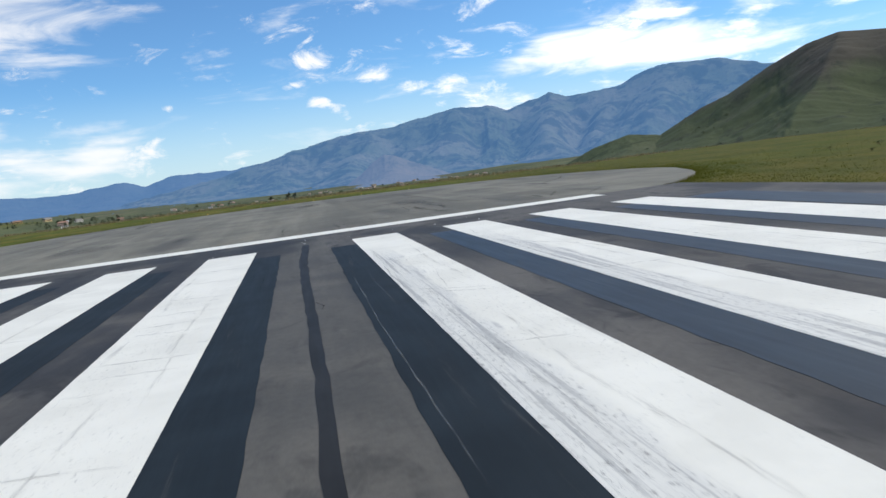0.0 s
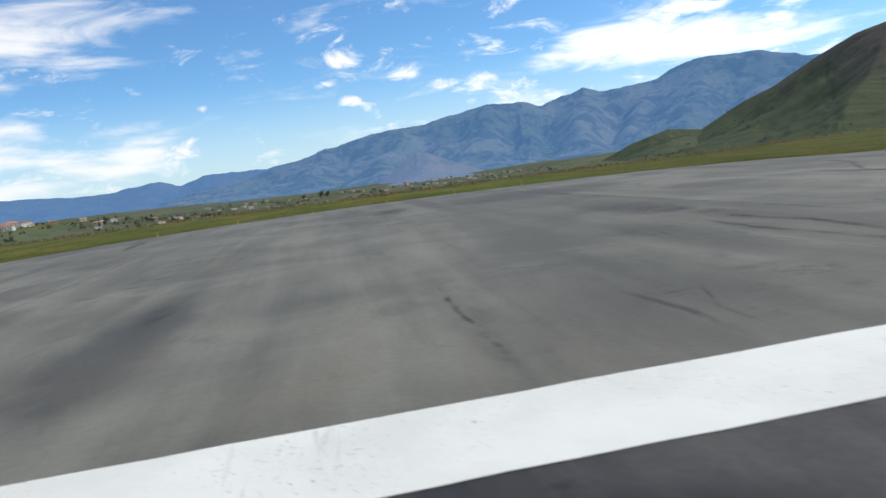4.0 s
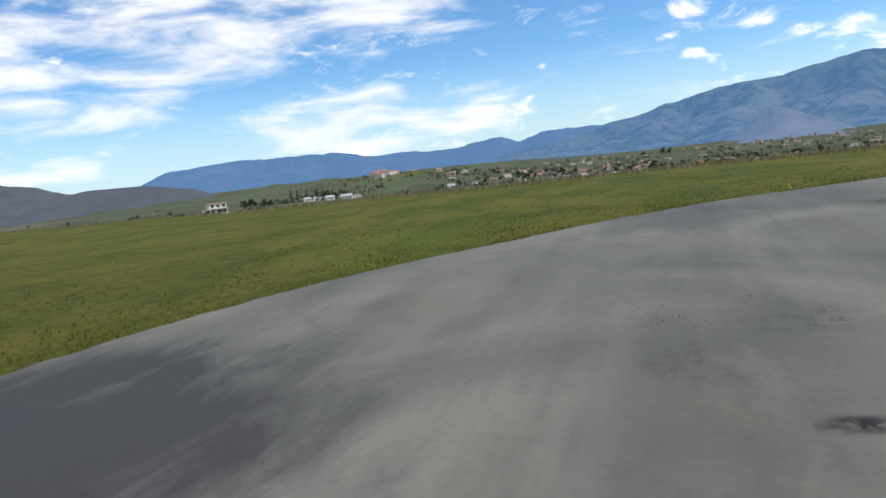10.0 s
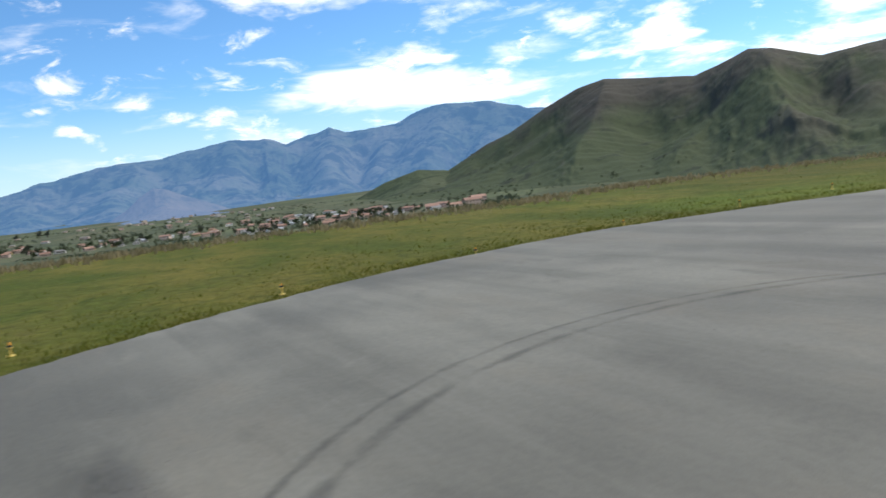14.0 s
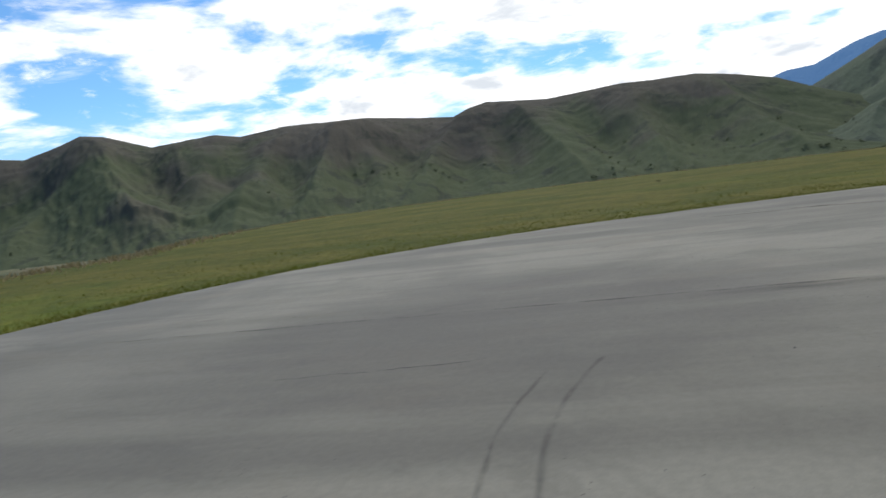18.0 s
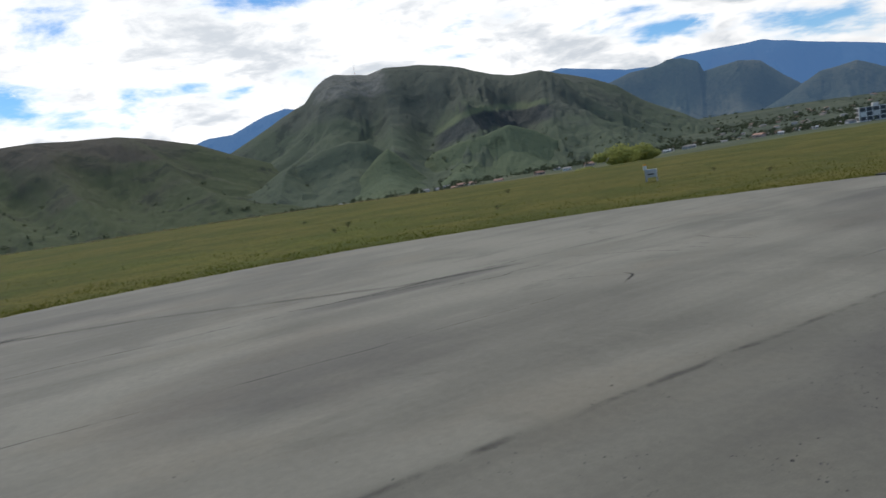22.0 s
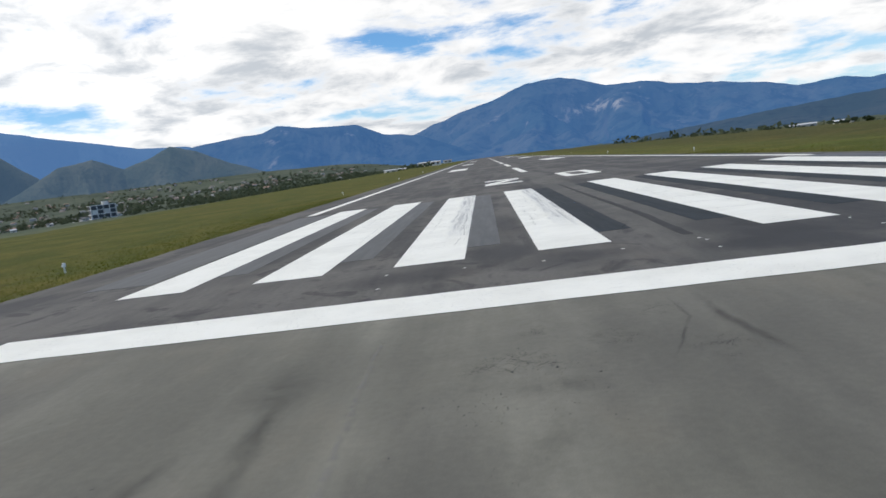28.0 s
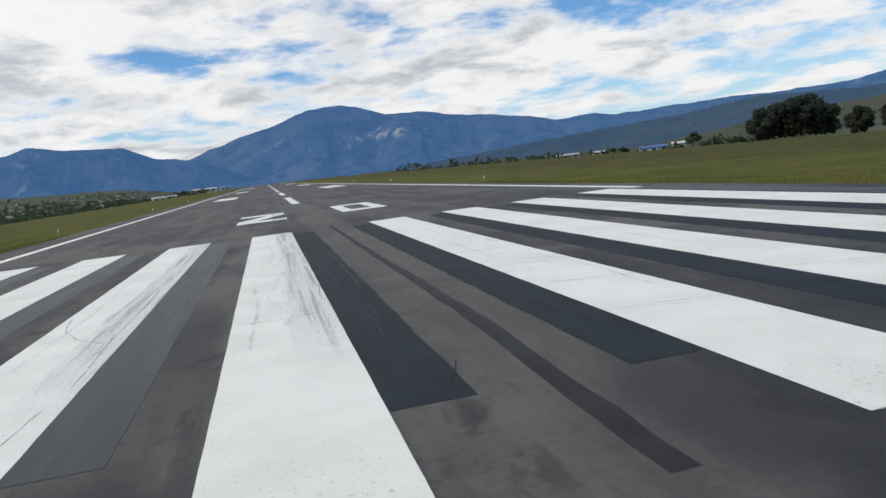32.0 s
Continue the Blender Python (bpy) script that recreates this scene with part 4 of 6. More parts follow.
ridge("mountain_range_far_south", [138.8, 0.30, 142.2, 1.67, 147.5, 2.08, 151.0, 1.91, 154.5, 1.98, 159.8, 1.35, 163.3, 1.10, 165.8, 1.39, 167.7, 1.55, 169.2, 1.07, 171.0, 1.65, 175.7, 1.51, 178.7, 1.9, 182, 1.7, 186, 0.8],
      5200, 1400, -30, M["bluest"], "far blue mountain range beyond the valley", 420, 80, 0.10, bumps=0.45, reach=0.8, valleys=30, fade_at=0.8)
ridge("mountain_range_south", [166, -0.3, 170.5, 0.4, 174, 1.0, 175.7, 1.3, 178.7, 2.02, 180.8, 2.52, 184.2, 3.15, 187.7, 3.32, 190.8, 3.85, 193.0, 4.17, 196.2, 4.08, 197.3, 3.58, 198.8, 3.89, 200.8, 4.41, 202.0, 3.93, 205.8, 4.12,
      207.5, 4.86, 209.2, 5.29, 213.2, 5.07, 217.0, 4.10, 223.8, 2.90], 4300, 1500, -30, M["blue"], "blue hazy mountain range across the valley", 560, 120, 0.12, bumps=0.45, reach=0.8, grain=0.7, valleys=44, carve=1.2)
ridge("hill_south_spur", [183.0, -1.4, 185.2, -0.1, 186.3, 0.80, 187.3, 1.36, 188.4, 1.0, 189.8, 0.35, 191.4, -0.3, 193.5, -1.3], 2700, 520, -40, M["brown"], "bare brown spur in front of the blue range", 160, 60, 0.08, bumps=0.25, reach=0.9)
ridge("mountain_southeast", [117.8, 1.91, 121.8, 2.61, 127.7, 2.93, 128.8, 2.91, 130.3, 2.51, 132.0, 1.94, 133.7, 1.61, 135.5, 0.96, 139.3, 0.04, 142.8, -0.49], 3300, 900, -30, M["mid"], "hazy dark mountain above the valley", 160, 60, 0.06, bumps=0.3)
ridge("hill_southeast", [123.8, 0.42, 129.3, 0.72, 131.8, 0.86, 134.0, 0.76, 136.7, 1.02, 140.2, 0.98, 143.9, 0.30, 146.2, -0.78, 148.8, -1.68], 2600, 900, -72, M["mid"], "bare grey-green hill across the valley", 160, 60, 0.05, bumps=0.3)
ridge("hill_west", [202.2, -1.45, 205.8, -0.76, 209.2, 0.07, 212.3, 1.70, 214.4, 2.47, 217.2, 4.00, 219.7, 5.14, 221.8, 5.59, 223.8, 5.35, 228.3, 4.89, 230.4, 5.58, 231.9, 6.20, 233.4, 6.02, 236.4, 4.98, 240.8, 5.43, 242.8, 5.11,
      246.0, 5.52, 252.2, 5.49, 256.6, 4.96, 259.2, 4.70, 260.5, 5.24, 261.9, 5.51, 266.6, 5.11, 272.2, 5.47, 274.6, 5.35, 277.6, 5.32, 280.2, 4.84, 282.9, 4.14, 285.1, 3.16, 289.7, 1.42, 295.9, -0.65, 299.9, -1.35],
      1350, 560, -46, M["west"], "long grassy green hill with gullies and scrub", 640, 100, 0.03, bumps=0.16, reach=1.0, terraces=((238, 5.5, 0.30, 9, 0.0),), valleys=34, carve=0.62, fade_at=0.55, reach_back=(202, 1850, 215, 1720, 226, 1560, 238, 1380, 260, 1400, 300, 1400),
      spurs=((232.3, 235.5, 26), (232.2, 225.0, 22), (246.5, 240.0, 18), (251.8, 244.5, 30), (252.2, 252.6, 26), (261.3, 252.5, 34), (262.4, 270.5, 30), (272.5, 275.5, 20), (277.8, 286.5, 26), (266.0, 271.5, 14), (221.8, 218.0, 20)))
ridge("hill_green_knoll", [199, -1.9, 201.5, -1.43, 204.2, -0.27, 206.9, 0.43, 209, 0.15, 211, -0.4, 214, -1.4], 1750, 380, -52, M["knoll"], "small smooth green hill", 120, 40, 0.03, bumps=0.1, reach=0.5)
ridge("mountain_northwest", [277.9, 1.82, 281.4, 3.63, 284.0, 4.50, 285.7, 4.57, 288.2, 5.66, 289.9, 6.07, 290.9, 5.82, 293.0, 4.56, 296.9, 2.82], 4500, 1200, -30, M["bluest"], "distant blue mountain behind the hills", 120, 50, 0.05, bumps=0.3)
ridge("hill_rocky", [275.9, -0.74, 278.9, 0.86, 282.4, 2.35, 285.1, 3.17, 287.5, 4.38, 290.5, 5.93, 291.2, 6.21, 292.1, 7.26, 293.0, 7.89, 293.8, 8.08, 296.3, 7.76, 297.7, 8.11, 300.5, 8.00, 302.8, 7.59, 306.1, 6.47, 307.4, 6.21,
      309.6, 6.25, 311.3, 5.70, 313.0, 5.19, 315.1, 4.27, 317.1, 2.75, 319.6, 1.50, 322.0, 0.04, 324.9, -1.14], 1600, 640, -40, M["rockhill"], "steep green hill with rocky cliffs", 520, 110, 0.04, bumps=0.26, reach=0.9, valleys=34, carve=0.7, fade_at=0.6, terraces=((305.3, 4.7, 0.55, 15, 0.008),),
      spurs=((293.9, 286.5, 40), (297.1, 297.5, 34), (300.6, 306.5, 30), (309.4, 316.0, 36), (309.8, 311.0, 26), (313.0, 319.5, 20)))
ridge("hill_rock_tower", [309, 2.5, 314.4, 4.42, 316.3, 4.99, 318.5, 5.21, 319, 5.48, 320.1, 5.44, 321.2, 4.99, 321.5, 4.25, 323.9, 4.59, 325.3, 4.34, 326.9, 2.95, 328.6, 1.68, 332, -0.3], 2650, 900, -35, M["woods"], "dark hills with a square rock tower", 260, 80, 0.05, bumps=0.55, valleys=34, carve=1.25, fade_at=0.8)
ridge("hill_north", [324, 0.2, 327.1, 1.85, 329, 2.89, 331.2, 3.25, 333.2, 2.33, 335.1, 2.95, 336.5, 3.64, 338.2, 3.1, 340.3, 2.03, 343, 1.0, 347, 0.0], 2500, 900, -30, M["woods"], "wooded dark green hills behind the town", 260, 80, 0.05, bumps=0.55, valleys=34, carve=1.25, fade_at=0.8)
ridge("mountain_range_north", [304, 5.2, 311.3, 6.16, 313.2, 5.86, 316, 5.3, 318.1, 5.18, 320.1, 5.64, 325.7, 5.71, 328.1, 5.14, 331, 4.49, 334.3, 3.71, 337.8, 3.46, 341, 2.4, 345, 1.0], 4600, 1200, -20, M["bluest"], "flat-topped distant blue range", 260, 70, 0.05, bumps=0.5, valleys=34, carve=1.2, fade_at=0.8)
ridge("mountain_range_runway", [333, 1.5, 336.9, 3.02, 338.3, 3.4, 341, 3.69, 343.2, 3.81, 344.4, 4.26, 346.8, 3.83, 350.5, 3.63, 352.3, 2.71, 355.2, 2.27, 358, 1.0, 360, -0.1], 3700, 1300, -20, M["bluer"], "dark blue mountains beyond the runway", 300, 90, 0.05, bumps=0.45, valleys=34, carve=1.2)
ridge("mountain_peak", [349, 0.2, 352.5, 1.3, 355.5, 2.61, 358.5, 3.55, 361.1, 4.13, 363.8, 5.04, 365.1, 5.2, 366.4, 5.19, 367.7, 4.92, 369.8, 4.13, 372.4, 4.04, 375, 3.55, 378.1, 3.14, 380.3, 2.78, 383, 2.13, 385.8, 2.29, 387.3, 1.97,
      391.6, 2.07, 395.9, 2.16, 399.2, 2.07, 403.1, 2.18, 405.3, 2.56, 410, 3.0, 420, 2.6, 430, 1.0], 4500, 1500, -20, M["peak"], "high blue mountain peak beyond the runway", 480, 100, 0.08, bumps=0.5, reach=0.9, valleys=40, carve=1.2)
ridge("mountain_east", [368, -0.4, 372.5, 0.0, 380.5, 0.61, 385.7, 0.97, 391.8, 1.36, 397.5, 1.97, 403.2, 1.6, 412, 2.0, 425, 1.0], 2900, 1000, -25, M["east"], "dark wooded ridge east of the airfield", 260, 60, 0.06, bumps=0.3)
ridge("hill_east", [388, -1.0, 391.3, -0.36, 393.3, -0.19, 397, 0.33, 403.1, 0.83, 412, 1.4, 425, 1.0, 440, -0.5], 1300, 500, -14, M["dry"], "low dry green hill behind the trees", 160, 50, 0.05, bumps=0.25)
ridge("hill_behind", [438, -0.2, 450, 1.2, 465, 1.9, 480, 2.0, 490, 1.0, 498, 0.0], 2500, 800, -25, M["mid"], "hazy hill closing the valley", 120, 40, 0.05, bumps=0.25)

# foothills and the bare rock of the summit
ridge("hill_foot_cone", [292.2, -1.6, 294.2, -0.2, 295.9, 1.4, 296.85, 2.0, 297.5, 1.5, 298.3, 0.7, 299.2, -0.25, 300.4, -1.3], 1080, 210, -34, M["foot"], "bright green cone-shaped foothill", 140, 60, 0.05, bumps=0.2, reach=0.4, power=0.9)
ridge("hill_foot_bench", [286.5, -1.2, 288.2, 0.3, 289.8, 1.6, 291.8, 2.5, 293.9, 2.95, 295.3, 2.8, 296.6, 1.9, 298.2, 0.5, 299.5, -0.6], 1190, 260, -36, M["rockhill"], "dark green shoulder below the summit", 170, 60, 0.06, bumps=0.3, reach=0.7)
ridge("hill_foot_spur", [298.6, -0.4, 300.3, 1.1, 302.6, 1.75, 304.6, 2.0, 306.6, 2.5, 308.3, 1.9, 310.2, 0.8, 312.2, -0.4, 314, -1.4], 1160, 270, -36, M["foot"], "green foothill below the cliff", 190, 64, 0.08, bumps=0.35, reach=0.7)

# ---------- pavement ----------
angles = np.linspace(0, 2 * np.pi, 721)[:-1]


PAD_AZ = np.array([0, 60, 90, 107, 122, 139, 147, 167, 180, 190, 200, 211, 224, 238, 254, 265, 280, 294, 304, 320, 360.0])
PAD_RIM = np.array([30.5, 31.0, 31.5, 31.0, 29.8, 29.7, 29.2, 29.1, 28.9, 28.4, 28.1, 28.6, 29.2, 29.0, 28.3, 28.7, 29.2, 29.35, 29.8, 30.4, 30.5])


def pad_rim(a):
    return np.interp(np.degrees(a) % 360, PAD_AZ, PAD_RIM) + 0.14 * fbm(a * 9.0, a * 0 + 3.0, 4) + 0.10 * fbm(a * 60.0, a * 0 + 8.0, 3)


ring = np.stack([pad_rim(angles) * np.sin(angles), PAD_Y + pad_rim(angles) * np.cos(angles)], -1)
ring = ring[ring[:, 1] < -0.55]
order = np.argsort(np.arctan2(ring[:, 0], -(ring[:, 1] - PAD_Y)))
ring = ring[order]
bm = bmesh.new()
top = [bm.verts.new((x, y, 0.0)) for x, y in ring]
face = bm.faces.new(top)
low = [bm.verts.new((x, y, -0.2)) for x, y in ring]
for i in range(len(top)):
    j = (i + 1) % len(top)
    bm.faces.new((top[i], low[i], low[j], top[j]))
bmesh.ops.recalc_face_normals(bm, faces=bm.faces)
pad = part("pavement", bm, M["pad"], None)
tagged(pad, "round grey weathered asphalt turning pad", "pavement", kind="structure")

ys = np.concatenate([np.arange(-0.55, 60, 0.5), np.arange(60, 1001, 20)])
lx = -19.3 + 0.20 * fbm(ys * 0.3, ys * 0 + 1.0, 4)
rx = 16.9 + 0.20 * fbm(ys * 0.3, ys * 0 + 6.0, 4)
outline = [(x, y) for x, y in zip(lx, ys)] + [(x, y) for x, y in zip(rx[::-1], ys[::-1])]
bm = bmesh.new()
top = [bm.verts.new((x, y, 0.0)) for x, y in outline]
bm.faces.new(top)
low = [bm.verts.new((x, y, -0.2)) for x, y in outline]
for i in range(len(top)):
    j = (i + 1) % len(top)
    bm.faces.new((top[i], low[i], low[j], top[j]))
bmesh.ops.recalc_face_normals(bm, faces=bm.faces)
runway = part("runway", bm, M["runway"], None)
tagged(runway, "dark asphalt runway with white threshold stripes", "runway", kind="structure")


TYRES = [(7.87, -35.83, 7.87, 121, 232, 0.36), (8.02, -36.25, 7.91, 124, 214, 0.24), (-2.9, -26.0, 10.0, 166, 200, 0.14), (-2.9, -26.0, 10.5, 170, 196, 0.11)]
FLAKES = [(-7.23, 2.24), (-7.28, 4.04), (-5.44, 3.77), (-3.65, 3.42), (-1.81, 3.87), (-0.01, 4.19), (0.05, 3.78), (-0.04, 2.6), (3.54, 4.58), (3.57, 3.2)]


def sheet(name, pts, z, mat, parent, label="", wobble=0.0, step=0.6, thick=0.003):
    """A thin painted or sealed sheet with slightly uneven edges."""
    out = []
    for (x0, y0), (x1, y1) in zip(pts, pts[1:] + pts[:1]):
        k = max(1, int(math.hypot(x1 - x0, y1 - y0) / step)) if wobble else 1
        for i in range(k):
            x, y = x0 + (x1 - x0) * i / k, y0 + (y1 - y0) * i / k
            w = wobble if i else 0.0
            out.append((x + w * (noise.noise((x * 1.7, y * 1.7, 3)) ), y + w * noise.noise((x * 1.7, y * 1.7, 9))))
    bm = bmesh.new()
    vs = [bm.verts.new((x, y, z)) for x, y in out]
    f = bm.faces.new(vs)
    if f.normal.z < 0:
        f.normal_flip()
    lo = [bm.verts.new((x, y, z - thick)) for x, y in out]
    for i in range(len(vs)):
        j = (i + 1) % len(vs)
        bm.faces.new((vs[i], lo[i], lo[j], vs[j]))
    bmesh.ops.recalc_face_normals(bm, faces=bm.faces)
    return part(name, bm, mat, parent, label)


def rect(x0, y0, x1, y1):
    return [(x0, y0), (x1, y0), (x1, y1), (x0, y1)]


STRIPE, PITCH, INNER, NEAR, FAR = 1.80, 3.638, 1.825, 5.22, 34.96
# threshold stripes, and the blacked-out older stripes beside them
for k in range(4):
    for side in (-1, 1):
        a = INNER + k * PITCH
        sheet("threshold_stripe", rect(side * a, NEAR, side * (a + STRIPE), FAR), 0.008, M["white"], runway, "worn white threshold stripe", 0.014)
        old = M["greyed"] if (side < 0 and k in (1, 2, 3)) else M["black"]
        sheet("blacked_out_stripe", rect(side * (a - 0.95), 7.5, side * (a + 0.02), 33.6), 0.0045, old, runway, "blacked-out older stripe", 0.035)
sheet("blacked_out_stripe", rect(-16.8, 7.6, -14.75, 33.0), 0.0045, M["greyed"], runway, "blacked-out older stripe", 0.035)
sheet("blacked_out_stripe", rect(14.8, 7.6, 16.0, 33.0), 0.0045, M["greyed"], runway, "blacked-out older stripe", 0.035)
sheet("threshold_bar", rect(-14.5, -0.91, 14.5, 0.91), 0.010, M["white"], runway, "long white bar across the runway", 0.03)
sheet("centre_seal", [(-0.15, 5.0), (0.11, 5.0), (0.14, 7.0), (0.25, 10.0), (0.26, 14), (0.18, 22), (0.15, 36), (0.0, 36), (-0.02, 22), (0.02, 14), (-0.02, 10), (-0.14, 7.0)], 0.0045, M["seal"], runway, "dark bitumen seam", 0.06)
# runway number, two strokes figures
for pts in (rect(-4.8, 47.2, -1.65, 49.4), [(-4.8, 49.4), (-3.7, 49.4), (-1.65, 54.4), (-1.65, 55.4), (-2.75, 55.4), (-4.8, 50.4)], rect(-4.8, 55.4, -1.65, 57.6)):
    sheet("figure_two_stroke", pts, 0.008, M["white"], runway)
for r in (rect(1.85, 46.8, 4.75, 48.8), rect(1.85, 55.2, 4.75, 57.2), rect(1.85, 48.8, 2.65, 55.2), rect(3.95, 48.8, 4.75, 55.2)):
    sheet("figure_zero_stroke", r, 0.008, M["white"], runway)
for k in range(12):
    sheet("centre_dash", rect(-0.4, 74 + 50 * k, 0.4, 104 + 50 * k), 0.008, M["white"], runway)
for y in (142, 250, 400):
    for x in (-12.6, 8.6):
        sheet("aiming_block", rect(x, y, x + 4.0, y + 24), 0.008, M["white"], runway)
sheet("edge_line", rect(-16.75, 34.5, -16.1, 950), 0.008, M["white"], runway, "white edge line")
sheet("edge_line", rect(15.1, 33.5, 15.7, 950), 0.008, M["white"], runway, "white edge line")


def ribbon(name, line, width, z, mat, parent, jitter=0.0, step=0.35):
    """A narrow mark along a line, swelling and shrinking."""
    pts = []
    for (x0, y0), (x1, y1) in zip(line, line[1:]):
        k = max(2, int(math.hypot(x1 - x0, y1 - y0) / step))
        pts += [(x0 + (x1 - x0) * i / k, y0 + (y1 - y0) * i / k) for i in range(k)]
    pts.append(line[-1])
    verts, faces, fade = [], [], []
    for i, (x, y) in enumerate(pts):
        a, b = pts[max(0, i - 1)], pts[min(len(pts) - 1, i + 1)]
        t = Vector((b[0] - a[0], b[1] - a[1])).normalized()
        x += jitter * noise.noise((x * 1.3, y * 1.3, 1.0)) + 0.4 * jitter * noise.noise((x * 6, y * 6, 2.0))
        y += jitter * noise.noise((x * 1.3, y * 1.3, 5.0))
        w = width * (0.8 + 0.5 * noise.noise((x * 2.3, y * 2.3, 7.0))) / 2
        end = min(1.0, min(i, len(pts) - 1 - i) / 3)
        verts += [(x - t.y * w, y + t.x * w, z), (x, y, z), (x + t.y * w, y - t.x * w, z)]
        fade += [0.0, end, 0.0]
        if i:
            k = 3 * i
            faces += [(k - 3, k - 2, k + 1, k), (k - 2, k - 1, k + 2, k + 1)]
    ob = mesh_object(name, verts, faces, mat, parent)
    ob.data.attributes.new("fade", "FLOAT", "POINT").data.foreach_set("value", fade)
    return ob


def arc(cx, cy, r, a0, a1, k=24):
    return [(cx + r * math.sin(radians(a0 + (a1 - a0) * i / k)), cy + r * math.cos(radians(a0 + (a1 - a0) * i / k))) for i in range(k + 1)]


# paving joints run along the runway axis
for x, y0, y1, w in ((-18.75, -34, -12, 0.16), (-10.05, -46, -8, 0.22), (0.95, -8.4, -1.2, 0.22), (16.9, -34, -22, 0.12), (-14.4, -30, -19, 0.10), (-24.0, -38, -30, 0.14)):
    ribbon("paving_joint", [(x, y0), (x + 0.06, (y0 + y1) / 2), (x, y1)], w, 0.004, M["joint"], pad, 0.08)
ribbon("paving_joint", [(1.4, -8.41), (-0.8, -9.1), (-2.5, -8.2)], 0.2, 0.004, M["joint"], pad, 0.15)
for line, w in (([(-15.0, -17.85), (-14.55, -17.95), (-14.25, -18.25), (-14.0, -18.65)], 0.22), ([(-16.7, -13.8), (-15.8, -13.95), (-14.7, -14.0)], 0.12), ([(-15.9, -13.9), (-15.2, -13.7), (-14.6, -14.05)], 0.09), ([(-17.6, -16.75), (-17.0, -16.35), (-16.2, -15.8), (-15.1, -15.66)], 0.13), ([(-16.2, -14.85), (-15.0, -14.7)], 0.10), ([(-15.7, -15.25), (-15.0, -15.1)], 0.10),
                ([(-18.9, -23.2), (-18.5, -21.4), (-18.2, -19.8)], 0.20), ([(-17.6, -20.3), (-17.4, -19.5), (-17.5, -17.5)], 0.17), ([(-16.0, -19.2), (-14.6, -17.9)], 0.08),
                ([(18.3, -10.9), (18.0, -11.7), (17.98, -12.8)], 0.13), ([(18.0, -15.4), (17.86, -16.6), (17.85, -17.9)], 0.16), ([(19.5, -17.0), (19.38, -17.9), (19.3, -18.4)], 0.10), ([(19.3, -19.8), (19.25, -20.4)], 0.09),
                ([(20.62, -23.9), (20.42, -24.16), (20.24, -23.86), (20.1, -24.1)], 0.05), ([(19.32, -25.2), (19.25, -24.7), (19.05, -23.9)], 0.04), ([(20.45, -26.1), (20.38, -26.3)], 0.12),
                ([(7.2, -17.7), (8.7, -16.8), (10.5, -15.7), (12.6, -13.0)], 0.07), ([(8.0, -18.4), (9.3, -18.0)], 0.10),
                ([(-6.2, -40.1), (-6.3, -38.6), (-6.5, -36.9)], 0.10), ([(15.1, -41.4), (15.05, -40.2), (14.9, -38.9)], 0.09), ([(18.2, -11.2), (17.95, -12.6), (17.9, -14.6), (17.85, -16.9)], 0.10), ([(25.4, -24.3), (25.0, -23.75), (24.7, -23.4), (24.4, -23.0), (23.9, -22.4)], 0.08), ([(25.2, -23.6), (24.8, -23.1), (24.6, -22.9)], 0.05),
                ([(-19.0, -19.5), (-18.6, -20.2), (-18.7, -22.0)], 0.14), ([(8.1, -20.6), (8.6, -20.4), (9.0, -20.5)], 0.2), ([(8.9, -17.4), (9.4, -17.5)], 0.2), ([(6.2, -18.5), (6.9, -18.4)], 0.2), ([(14.6, -37.2), (14.1, -37.6)], 0.2)):
    ribbon("crack", line, w * 0.5, 0.005, M["crack"], pad, 0.14, 0.10)
# rubber marks of turning wheels
for cx, cy, r, a0, a1, w in TYRES:
    ribbon("tyre_mark", arc(cx, cy, r, a0, a1, 40), w, 0.006, M["tyre"], pad, 0.03)
# old faded wheel tracks across the pad
for line, w in (([(-1.75, -1.2), (-1.8, -3.0), (-1.6, -5.2)], 0.30), ([(-5.2, -7.5), (-5.15, -9.7), (-5.6, -12.6)], 0.12), ([(-24.5, -31.3), (-22.1, -25.3), (-18.9, -20.6), (-18.1, -17.2)], 0.5), ([(-13.0, -3.6), (-13.3, -6.0), (-13.2, -8.4)], 0.5),
                ([(-14.5, -2.0), (-16.0, -3.8), (-17.4, -6.0)], 0.45), ([(-2.2, -1.4), (-2.2, -2.9), (-2.9, -4.8)], 0.12), ([(-15.4, -8.3), (-14.6, -6.6), (-13.7, -4.5), (-13.1, -3.2)], 0.34), ([(-13.2, -9.4), (-12.6, -8.3), (-11.6, -6.7)], 0.26), ([(-8.3, -13.4), (-8.1, -11.4), (-8.4, -9.4), (-8.0, -6.0)], 0.5), ([(-7.2, -12.5), (-7.0, -9.5), (-7.4, -4.5)], 0.42), ([(-23.6, -32.0), (-23.3, -29.5), (-23.4, -27.0)], 0.8)):
    ribbon("tyre_mark", line, w, 0.0055, M["faded"], pad, 0.05)


